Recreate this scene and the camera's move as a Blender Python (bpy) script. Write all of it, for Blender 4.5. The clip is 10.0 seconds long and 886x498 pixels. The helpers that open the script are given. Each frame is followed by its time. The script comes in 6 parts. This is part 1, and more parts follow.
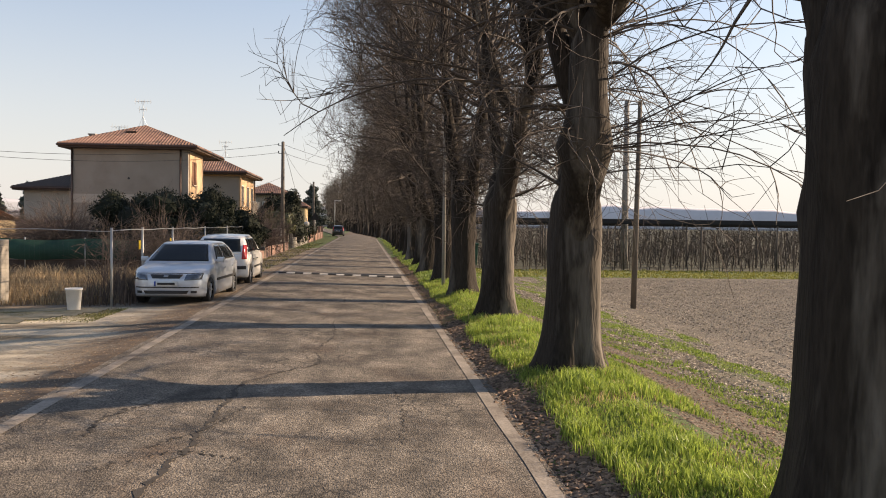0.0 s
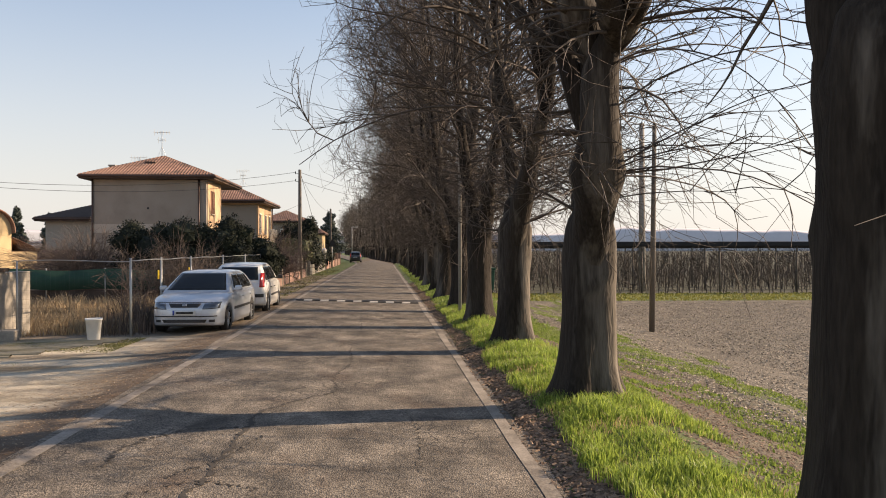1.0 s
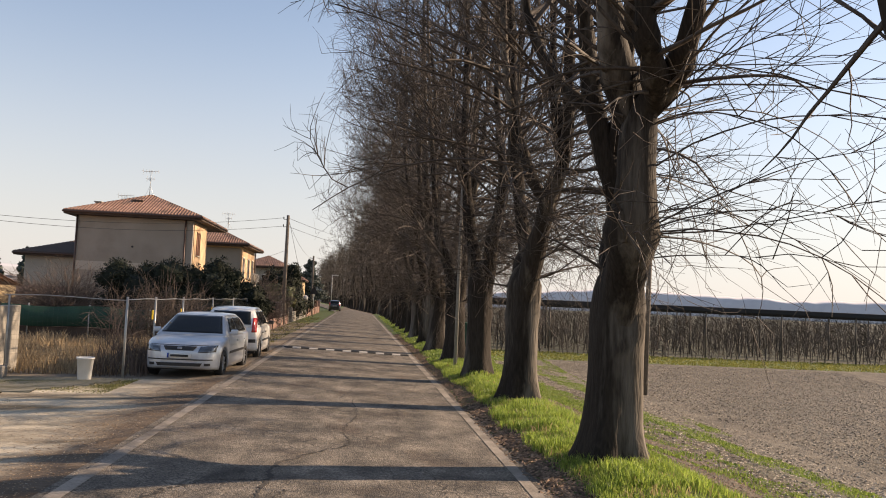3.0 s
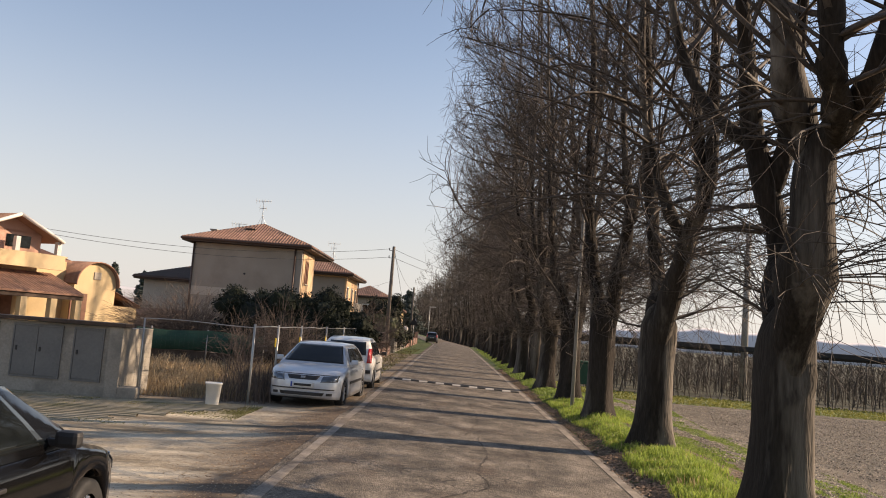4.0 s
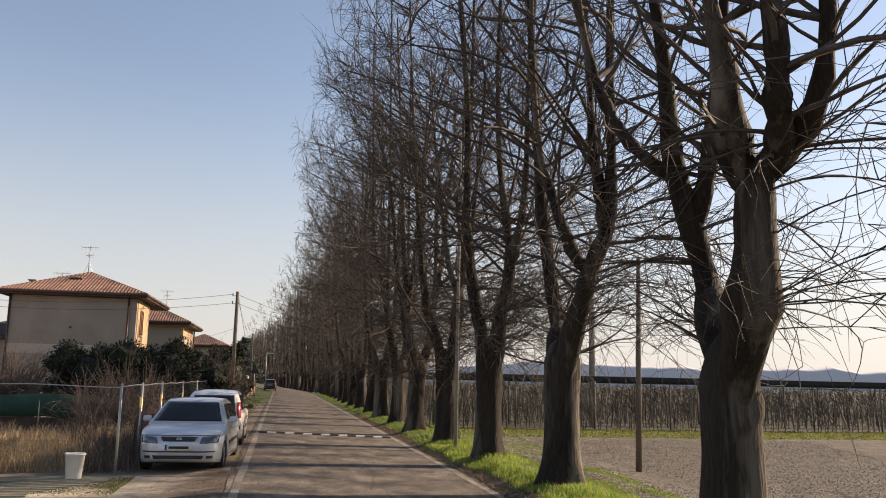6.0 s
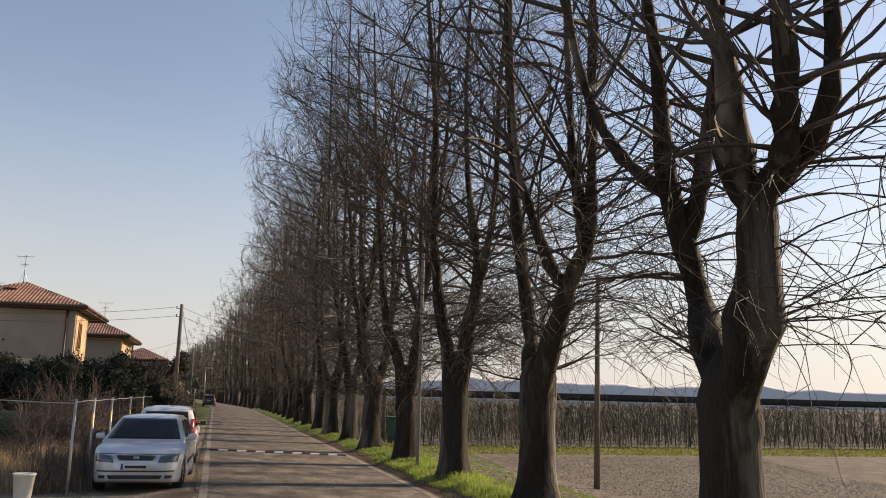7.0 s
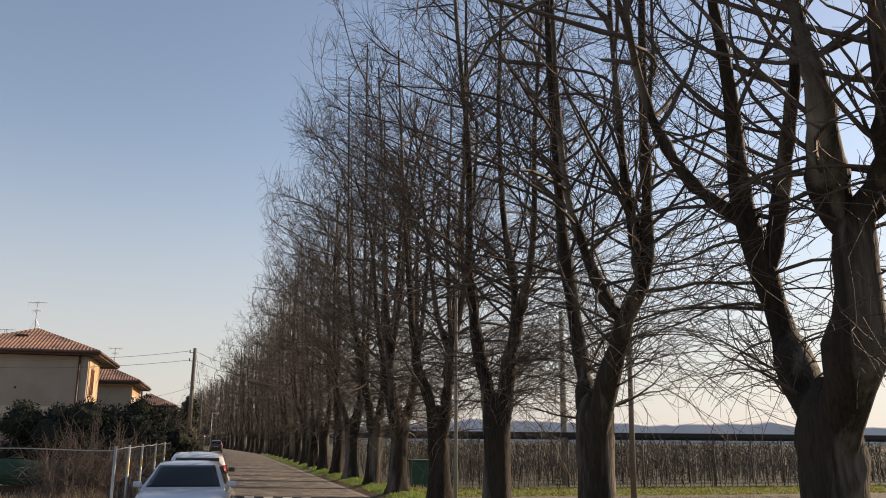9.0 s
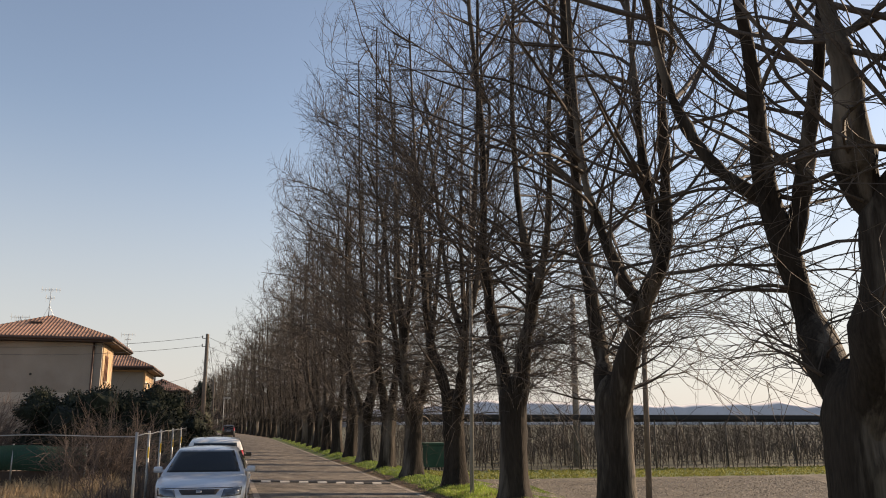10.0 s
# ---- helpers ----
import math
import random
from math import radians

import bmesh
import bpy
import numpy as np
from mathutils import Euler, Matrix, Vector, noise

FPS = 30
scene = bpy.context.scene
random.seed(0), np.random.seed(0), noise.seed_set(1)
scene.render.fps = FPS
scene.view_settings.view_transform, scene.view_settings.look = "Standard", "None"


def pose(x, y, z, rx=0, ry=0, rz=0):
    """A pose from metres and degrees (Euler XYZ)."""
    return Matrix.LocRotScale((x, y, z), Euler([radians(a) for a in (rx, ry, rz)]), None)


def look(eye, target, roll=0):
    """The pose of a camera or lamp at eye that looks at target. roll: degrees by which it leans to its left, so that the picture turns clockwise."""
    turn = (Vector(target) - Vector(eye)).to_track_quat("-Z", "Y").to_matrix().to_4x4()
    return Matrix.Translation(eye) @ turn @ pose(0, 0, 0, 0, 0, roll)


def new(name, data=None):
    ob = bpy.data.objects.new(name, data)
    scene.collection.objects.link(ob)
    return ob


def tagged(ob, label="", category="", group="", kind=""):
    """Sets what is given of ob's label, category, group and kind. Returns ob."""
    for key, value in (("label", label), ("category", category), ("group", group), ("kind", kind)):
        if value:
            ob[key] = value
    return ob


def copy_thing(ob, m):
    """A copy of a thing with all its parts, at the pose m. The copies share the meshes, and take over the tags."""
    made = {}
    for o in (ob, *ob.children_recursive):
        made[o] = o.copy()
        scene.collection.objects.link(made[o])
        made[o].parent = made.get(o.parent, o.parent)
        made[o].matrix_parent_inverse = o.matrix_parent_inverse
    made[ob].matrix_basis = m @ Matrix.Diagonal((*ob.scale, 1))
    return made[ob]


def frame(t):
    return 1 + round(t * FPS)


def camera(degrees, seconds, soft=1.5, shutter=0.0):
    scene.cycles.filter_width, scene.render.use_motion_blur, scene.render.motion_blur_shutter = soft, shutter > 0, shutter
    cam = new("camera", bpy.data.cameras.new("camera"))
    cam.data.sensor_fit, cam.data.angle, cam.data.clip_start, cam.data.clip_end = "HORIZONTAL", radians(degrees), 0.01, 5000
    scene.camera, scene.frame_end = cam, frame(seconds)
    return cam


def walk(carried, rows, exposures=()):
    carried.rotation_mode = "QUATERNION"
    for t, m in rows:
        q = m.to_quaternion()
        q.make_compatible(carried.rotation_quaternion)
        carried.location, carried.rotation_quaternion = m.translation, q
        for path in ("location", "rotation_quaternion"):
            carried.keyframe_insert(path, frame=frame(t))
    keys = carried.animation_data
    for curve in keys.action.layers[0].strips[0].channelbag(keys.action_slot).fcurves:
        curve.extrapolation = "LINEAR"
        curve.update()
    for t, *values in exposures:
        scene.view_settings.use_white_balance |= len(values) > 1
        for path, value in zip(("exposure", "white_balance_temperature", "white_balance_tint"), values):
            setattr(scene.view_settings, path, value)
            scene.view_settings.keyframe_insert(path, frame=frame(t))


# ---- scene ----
cam = camera(57.3, 10.0, soft=1.0)
PATH = [
    (0, (0.211, -0.205, 1.929), (0.403, 1.785, 1.868), 0.7),
    (0.5, (0.222, -0.26, 1.935), (0.365, 1.735, 1.902), 0.2),
    (1, (0.244, -0.245, 1.952), (0.393, 1.749, 1.952), -0.1),
    (1.5, (0.255, -0.189, 1.937), (0.45, 1.801, 1.936), -0.4),
    (2, (0.199, -0.141, 1.934), (0.437, 1.845, 1.958), 0.2),
    (3.5, (-0.742, 0.159, 1.937), (-0.62, 2.147, 2.115), 4.8),
    (4, (-1.054, 0.36, 1.949), (-1.087, 2.35, 2.148), 4.5),
    (4.5, (-1.367, 0.52, 1.958), (-1.303, 2.505, 2.187), 4.1),
    (5, (-1.672, 0.757, 1.948), (-1.487, 2.73, 2.217), 3.6),
    (5.5, (-2.031, 1.002, 1.944), (-1.793, 2.967, 2.235), 2.0),
    (6, (-2.313, 1.168, 1.957), (-1.934, 3.106, 2.276), 1.2),
    (7.5, (-3.138, 1.89, 1.929), (-2.579, 3.773, 2.305), 1.4),
    (8, (-3.367, 2.062, 1.907), (-2.758, 3.926, 2.301), 1.2),
    (8.5, (-3.526, 2.141, 1.933), (-2.945, 4.008, 2.354), 0.7),
    (9, (-3.633, 2.266, 1.922), (-3.123, 4.145, 2.379), 0.4),
    (9.5, (-3.76, 2.301, 1.932), (-3.253, 4.183, 2.381), 0.0),
    (10, (-3.791, 2.333, 1.938), (-3.297, 4.226, 2.356), -0.0),
]
walk(cam, [(t, look(eye, target, roll)) for t, eye, target, roll in PATH],
     exposures=[(0, 0.77, 7700, 18), (2, 0.79, 7750, 18), (3.5, 0.67, 7700, 19), (6, 0.60, 7700, 19), (8, 0.44, 7800, 18), (10, 0.51, 7800, 17)])

# ---- world, sun ----
SUN_AZ, SUN_EL = radians(77), radians(24)      # azimuth from +y towards +x
SUN_DIR = Vector((math.sin(SUN_AZ) * math.cos(SUN_EL), math.cos(SUN_AZ) * math.cos(SUN_EL), math.sin(SUN_EL)))
world = bpy.data.worlds.new("sky")
scene.world = world
world.use_nodes = True
wn = world.node_tree
sky = wn.nodes.new("ShaderNodeTexSky")
sky.sky_type, sky.sun_disc = "NISHITA", False
sky.sun_elevation, sky.sun_rotation = SUN_EL, SUN_AZ
sky.air_density, sky.dust_density, sky.ozone_density, sky.altitude = 1.0, 0.32, 1.6, 20
soft_sky = wn.nodes.new("ShaderNodeHueSaturation")
soft_sky.inputs["Saturation"].default_value = 0.98
wn.links.new(sky.outputs[0], soft_sky.inputs["Color"])
# winter haze: the sky pales to a pinkish white towards the horizon, all round
coord, height_in_sky, pale = wn.nodes.new("ShaderNodeTexCoord"), wn.nodes.new("ShaderNodeSeparateXYZ"), wn.nodes.new("ShaderNodeMapRange")
wn.links.new(coord.outputs["Generated"], height_in_sky.inputs[0])
wn.links.new(height_in_sky.outputs["Z"], pale.inputs["Value"])
pale.interpolation_type = "SMOOTHSTEP"
pale.inputs["From Min"].default_value, pale.inputs["From Max"].default_value = -0.02, 0.38
pale.inputs["To Min"].default_value, pale.inputs["To Max"].default_value = 0.88, 0.0
grey_sky, tint, haze = wn.nodes.new("ShaderNodeRGBToBW"), wn.nodes.new("ShaderNodeMixRGB"), wn.nodes.new("ShaderNodeMixRGB")
tint.blend_type = "MULTIPLY"
tint.inputs[0].default_value = 1.0
tint.inputs[2].default_value = (0.64, 0.705, 0.785, 1)
wn.links.new(soft_sky.outputs[0], grey_sky.inputs[0])
veil, thick = wn.nodes.new("ShaderNodeMath"), wn.nodes.new("ShaderNodeMath")
veil.operation, thick.operation = "POWER", "MULTIPLY"
veil.inputs[1].default_value, thick.inputs[1].default_value = 0.2, 3.6      # thick haze evens out the glare near the sun
wn.links.new(grey_sky.outputs[0], veil.inputs[0])
wn.links.new(veil.outputs[0], thick.inputs[0])
wn.links.new(thick.outputs[0], tint.inputs[1])
wn.links.new(pale.outputs[0], haze.inputs[0])
wn.links.new(soft_sky.outputs[0], haze.inputs[1])
wn.links.new(tint.outputs[0], haze.inputs[2])
wn.links.new(haze.outputs[0], wn.nodes["Background"].inputs[0])
wn.nodes["Background"].inputs[1].default_value = 0.126
sun = new("sun", bpy.data.lights.new("sun", "SUN"))
sun.data.energy, sun.data.angle, sun.data.color = 5.0, radians(0.6), (1.0, 0.86, 0.68)
sun.matrix_world = look(SUN_DIR * 50, (0, 0, 0))


# ---- small builders ----
def mesh_of(name, verts, faces, materials, smooth=False, ids=None):
    me = bpy.data.meshes.new(name)
    me.from_pydata([tuple(v) for v in verts], [], [tuple(f) for f in faces])
    for m in (materials if isinstance(materials, (list, tuple)) else [materials]):
        me.materials.append(m)
    if ids is not None:
        me.polygons.foreach_set("material_index", np.asarray(ids, dtype=np.int32))
    if smooth:
        me.polygons.foreach_set("use_smooth", np.ones(len(me.polygons), dtype=bool))
    me.update()
    return me


def fast_mesh(name, verts, quads, material, smooth=True):
    """A mesh from arrays: verts (n, 3), faces (m, k)."""
    me = bpy.data.meshes.new(name)
    verts, quads = np.asarray(verts, dtype=np.float32), np.asarray(quads, dtype=np.int32)
    k = quads.shape[1]
    me.vertices.add(len(verts))
    me.vertices.foreach_set("co", verts.ravel())
    me.loops.add(quads.size)
    me.loops.foreach_set("vertex_index", quads.ravel())
    me.polygons.add(len(quads))
    me.polygons.foreach_set("loop_start", np.arange(0, quads.size, k, dtype=np.int32))
    me.polygons.foreach_set("use_smooth", np.full(len(quads), smooth))
    me.materials.append(material)
    me.update(calc_edges=True)
    me.validate()
    return me


def part(name, bm, material, parent, label=""):
    """Links a bmesh, or a mesh, as one object under a thing or a part."""
    if isinstance(bm, bmesh.types.BMesh):
        me = bpy.data.meshes.new(name)
        bm.to_mesh(me)
        bm.free()
        me.materials.append(material)
    else:
        me = bm
    ob = new(name, me)
    ob.parent = parent
    if label:
        ob["label"] = label
    return ob


def thing(name, place, label, category, group="", kind="", turn=0):
    ob = new(name)
    ob.empty_display_size = 0.2
    ob.matrix_basis = pose(*place, 0, 0, turn)
    return tagged(ob, label, category, group, kind)


def add_box(bm, x0, x1, y0, y1, z0, z1, bevel=0.0):
    m = Matrix.LocRotScale(((x0 + x1) / 2, (y0 + y1) / 2, (z0 + z1) / 2), None, (abs(x1 - x0), abs(y1 - y0), abs(z1 - z0)))
    vs = bmesh.ops.create_cube(bm, size=1, matrix=m)["verts"]
    if bevel:
        es = list({e for v in vs for e in v.link_edges})
        bmesh.ops.bevel(bm, geom=es, offset=bevel, segments=2, affect="EDGES", profile=0.6)
    return vs


def box(x0, x1, y0, y1, z0, z1, bevel=0.0):
    bm = bmesh.new()
    add_box(bm, x0, x1, y0, y1, z0, z1, bevel)
    return bm


def add_rod(bm, a, b, r, r2=None, n=8):
    a, b = Vector(a), Vector(b)
    d = b - a
    m = Matrix.Translation((a + b) / 2) @ d.to_track_quat("Z", "Y").to_matrix().to_4x4()
    bmesh.ops.create_cone(bm, cap_ends=True, segments=n, radius1=r, radius2=r if r2 is None else r2, depth=d.length, matrix=m)


def rod(a, b, r, r2=None, n=8):
    bm = bmesh.new()
    add_rod(bm, a, b, r, r2, n)
    for f in bm.faces:
        f.smooth = len(f.verts) == 4
    return bm


def tube_arrays(paths, sides):
    """Tapered tubes: each path is (points, radii). Returns verts and quads."""
    V, F, base = [], [], 0
    ang = np.linspace(0, 2 * np.pi, sides, endpoint=False)
    ca, sa = np.cos(ang), np.sin(ang)
    for pts, rad in paths:
        pts = np.asarray(pts, dtype=float)
        n = len(pts)
        tan = np.gradient(pts, axis=0)
        tan /= np.linalg.norm(tan, axis=1)[:, None] + 1e-9
        ref = np.array((0.31, 0.95, 0.05)) if abs(tan[0][1]) < 0.8 else np.array((1.0, 0.1, 0.0))
        u = np.cross(tan, ref)
        u /= np.linalg.norm(u, axis=1)[:, None] + 1e-9
        w = np.cross(tan, u)
        rad = np.asarray(rad, dtype=float)[:, None, None]
        ring = pts[:, None, :] + rad * (u[:, None, :] * ca[None, :, None] + w[:, None, :] * sa[None, :, None])
        V.append(ring.reshape(-1, 3))
        i = np.arange((n - 1) * sides).reshape(n - 1, sides)
        j = np.roll(i, -1, axis=1)
        F.append(np.stack((i, j, j + sides, i + sides), axis=2).reshape(-1, 4) + base)
        base += n * sides
    return np.concatenate(V), np.concatenate(F)


# ---- materials ----
def material(name, c1, c2, scale=4.0, rough=0.8, bump=0.3, fine=40.0, metal=0.0, c3=None, scale3=0.6, bump_dist=0.01, stretch=(1, 1, 1), coat=0.0, jitter=0.0):
    """Two-scale noise between colours, optional stains, fine relief."""
    m = bpy.data.materials.new(name)
    m.use_nodes = True
    nt = m.node_tree
    N, L = nt.nodes, nt.links
    b = N["Principled BSDF"]
    geo = N.new("ShaderNodeNewGeometry") if not jitter else N.new("ShaderNodeTexCoord")
    mp = N.new("ShaderNodeMapping")
    mp.inputs["Scale"].default_value = stretch
    L.new(geo.outputs["Position" if not jitter else "Object"], mp.inputs[0])
    n1, n2 = N.new("ShaderNodeTexNoise"), N.new("ShaderNodeTexNoise")
    n1.inputs["Scale"].default_value, n1.inputs["Detail"].default_value = scale, 5
    n2.inputs["Scale"].default_value, n2.inputs["Detail"].default_value = fine, 3
    for n in (n1, n2):
        L.new(mp.outputs[0], n.inputs["Vector"])
    add = N.new("ShaderNodeMath")
    add.operation = "MULTIPLY_ADD"
    L.new(n2.outputs[0], add.inputs[0])
    add.inputs[1].default_value = 0.7
    L.new(n1.outputs[0], add.inputs[2])
    rng = N.new("ShaderNodeMapRange")
    rng.inputs["From Min"].default_value, rng.inputs["From Max"].default_value = 0.6, 1.1
    L.new(add.outputs[0], rng.inputs[0])
    mix = N.new("ShaderNodeMixRGB")
    mix.inputs[1].default_value, mix.inputs[2].default_value = (*c1, 1), (*c2, 1)
    L.new(rng.outputs[0], mix.inputs[0])
    out = mix.outputs[0]
    if c3:
        n3 = N.new("ShaderNodeTexNoise")
        n3.inputs["Scale"].default_value, n3.inputs["Detail"].default_value, n3.inputs["Roughness"].default_value = scale3, 6, 0.62
        L.new(mp.outputs[0], n3.inputs["Vector"])
        r3 = N.new("ShaderNodeMapRange")
        r3.inputs["From Min"].default_value, r3.inputs["From Max"].default_value = 0.52, 0.68
        L.new(n3.outputs[0], r3.inputs[0])
        m3 = N.new("ShaderNodeMixRGB")
        L.new(r3.outputs[0], m3.inputs[0])
        L.new(out, m3.inputs[1])
        m3.inputs[2].default_value = (*c3, 1)
        out = m3.outputs[0]
    if jitter:
        info = N.new("ShaderNodeObjectInfo")
        hv = N.new("ShaderNodeHueSaturation")
        jr = N.new("ShaderNodeMapRange")
        jr.inputs["To Min"].default_value, jr.inputs["To Max"].default_value = 1 - jitter, 1 + jitter
        L.new(info.outputs["Random"], jr.inputs[0])
        L.new(jr.outputs[0], hv.inputs["Value"])
        L.new(out, hv.inputs["Color"])
        out = hv.outputs[0]
    L.new(out, b.inputs["Base Color"])
    b.inputs["Roughness"].default_value, b.inputs["Metallic"].default_value = rough, metal
    b.inputs["Coat Weight"].default_value = coat
    b.inputs["Coat Roughness"].default_value = 0.06
    if bump:
        bp = N.new("ShaderNodeBump")
        bp.inputs["Strength"].default_value, bp.inputs["Distance"].default_value = bump, bump_dist
        L.new(add.outputs[0], bp.inputs["Height"])
        L.new(bp.outputs[0], b.inputs["Normal"])
    return m


def island_material(name, c1, c2, rough=0.7, trans=0.0):
    """Colour varied from blade to blade of one mesh."""
    m = bpy.data.materials.new(name)
    m.use_nodes = True
    N, L = m.node_tree.nodes, m.node_tree.links
    b = N["Principled BSDF"]
    geo, mix = N.new("ShaderNodeNewGeometry"), N.new("ShaderNodeMixRGB")
    mix.inputs[1].default_value, mix.inputs[2].default_value = (*c1, 1), (*c2, 1)
    L.new(geo.outputs["Random Per Island"], mix.inputs[0])
    L.new(mix.outputs[0], b.inputs["Base Color"])
    b.inputs["Roughness"].default_value = rough
    if trans:
        t, s = N.new("ShaderNodeBsdfTranslucent"), N.new("ShaderNodeMixShader")
        L.new(mix.outputs[0], t.inputs[0])
        s.inputs[0].default_value = trans
        L.new(b.outputs[0], s.inputs[1])
        L.new(t.outputs[0], s.inputs[2])
        L.new(s.outputs[0], N["Material Output"].inputs[0])
    return m


BARK = material("bark", (0.009, 0.0066, 0.0048), (0.034, 0.026, 0.019), 3.0, 0.8, 1.0, 34, c3=(0.18, 0.152, 0.12), scale3=2.4, bump_dist=0.032, stretch=(1, 1, 0.22))
BARK.node_tree.nodes["Principled BSDF"].inputs["Specular IOR Level"].default_value = 0.2
TRUNK_BARK = material("grey_trunk_bark", (0.011, 0.0078, 0.0054), (0.046, 0.036, 0.027), 2.6, 0.85, 1.0, 34, c3=(0.19, 0.164, 0.133), scale3=1.5, bump_dist=0.03, stretch=(1, 1, 0.14))
TRUNK_BARK.node_tree.nodes["Principled BSDF"].inputs["Specular IOR Level"].default_value = 0.2
TWIG = material("twig_bark", (0.040, 0.031, 0.025), (0.105, 0.084, 0.069), 5, 0.8, 0)
ASPHALT = material("asphalt", (0.055, 0.046, 0.036), (0.215, 0.183, 0.146), 2.1, 0.88, 1.0, 75, c3=(0.085, 0.062, 0.045), scale3=1.1, bump_dist=0.02, stretch=(1, 0.5, 1))


def craze(m):
    """Adds alligator cracking in worn patches and coarse stone grain."""
    N, L = m.node_tree.nodes, m.node_tree.links
    b = N["Principled BSDF"]
    col = b.inputs["Base Color"].links[0].from_socket
    geo = N.new("ShaderNodeNewGeometry")
    warp, wv = N.new("ShaderNodeTexNoise"), N.new("ShaderNodeVectorMath")
    warp.inputs["Scale"].default_value = 6
    L.new(geo.outputs["Position"], warp.inputs["Vector"])
    wv.operation = "MULTIPLY_ADD"
    L.new(warp.outputs["Color"], wv.inputs[0])
    wv.inputs[1].default_value = (0.16, 0.16, 0)
    L.new(geo.outputs["Position"], wv.inputs[2])
    vor, patch = N.new("ShaderNodeTexVoronoi"), N.new("ShaderNodeTexNoise")
    vor.feature = "DISTANCE_TO_EDGE"
    vor.inputs["Scale"].default_value = 4.2
    L.new(wv.outputs[0], vor.inputs["Vector"])
    patch.inputs["Scale"].default_value, patch.inputs["Detail"].default_value = 0.33, 3
    L.new(geo.outputs["Position"], patch.inputs["Vector"])
    edge, mask, mul = N.new("ShaderNodeMapRange"), N.new("ShaderNodeMapRange"), N.new("ShaderNodeMath")
    edge.inputs["From Min"].default_value, edge.inputs["From Max"].default_value = 0.012, 0.05
    edge.inputs["To Min"].default_value, edge.inputs["To Max"].default_value = 1, 0
    L.new(vor.outputs["Distance"], edge.inputs[0])
    mask.inputs["From Min"].default_value, mask.inputs["From Max"].default_value = 0.46, 0.60
    L.new(patch.outputs[0], mask.inputs[0])
    mul.operation = "MULTIPLY"
    L.new(edge.outputs[0], mul.inputs[0])
    L.new(mask.outputs[0], mul.inputs[1])
    grain = N.new("ShaderNodeTexVoronoi")
    grain.inputs["Scale"].default_value = 62
    L.new(geo.outputs["Position"], grain.inputs["Vector"])
    gr = N.new("ShaderNodeMapRange")
    gr.inputs["To Min"].default_value, gr.inputs["To Max"].default_value = 0.42, 1.62
    sep = N.new("ShaderNodeSeparateColor")
    L.new(grain.outputs["Color"], sep.inputs[0])
    L.new(sep.outputs[0], gr.inputs[0])
    hv = N.new("ShaderNodeHueSaturation")
    L.new(col, hv.inputs["Color"])
    L.new(gr.outputs[0], hv.inputs["Value"])
    mix = N.new("ShaderNodeMixRGB")
    L.new(mul.outputs[0], mix.inputs[0])
    L.new(hv.outputs[0], mix.inputs[1])
    mix.inputs[2].default_value = (0.035, 0.03, 0.025, 1)
    worn, wr, stain = N.new("ShaderNodeTexNoise"), N.new("ShaderNodeMapRange"), N.new("ShaderNodeHueSaturation")
    worn.inputs["Scale"].default_value, worn.inputs["Detail"].default_value, worn.inputs["Roughness"].default_value = 1.1, 8, 0.7
    L.new(wv.outputs[0], worn.inputs["Vector"])
    wr.inputs["From Min"].default_value, wr.inputs["From Max"].default_value = 0.40, 0.66
    wr.inputs["To Min"].default_value, wr.inputs["To Max"].default_value = 1.28, 0.52
    L.new(worn.outputs[0], wr.inputs[0])
    L.new(wr.outputs[0], stain.inputs["Value"])
    L.new(mix.outputs[0], stain.inputs["Color"])
    L.new(stain.outputs[0], b.inputs["Base Color"])


craze(ASPHALT)
TRACK = material("trodden_earth", (0.06, 0.047, 0.03), (0.15, 0.12, 0.082), 1.6, 0.95, 1.0, 24, c3=(0.07, 0.085, 0.03), scale3=0.5, bump_dist=0.05, stretch=(1, 0.5, 1))
LINE_PAINT = material("worn_white_paint", (0.13, 0.11, 0.088), (0.35, 0.305, 0.255), 2.2, 0.8, 0.6, 40, c3=(0.12, 0.098, 0.077), scale3=1.2)
DIRT = material("dirt", (0.16, 0.125, 0.09), (0.30, 0.245, 0.18), 1.0, 0.95, 0.9, 26, c3=(0.10, 0.075, 0.055), scale3=0.5, bump_dist=0.03)
APRON = material("gravel_apron", (0.20, 0.152, 0.098), (0.72, 0.63, 0.48), 0.9, 0.95, 1.0, 34, c3=(0.115, 0.088, 0.048), scale3=0.6, bump_dist=0.03, stretch=(0.35, 1.5, 1))


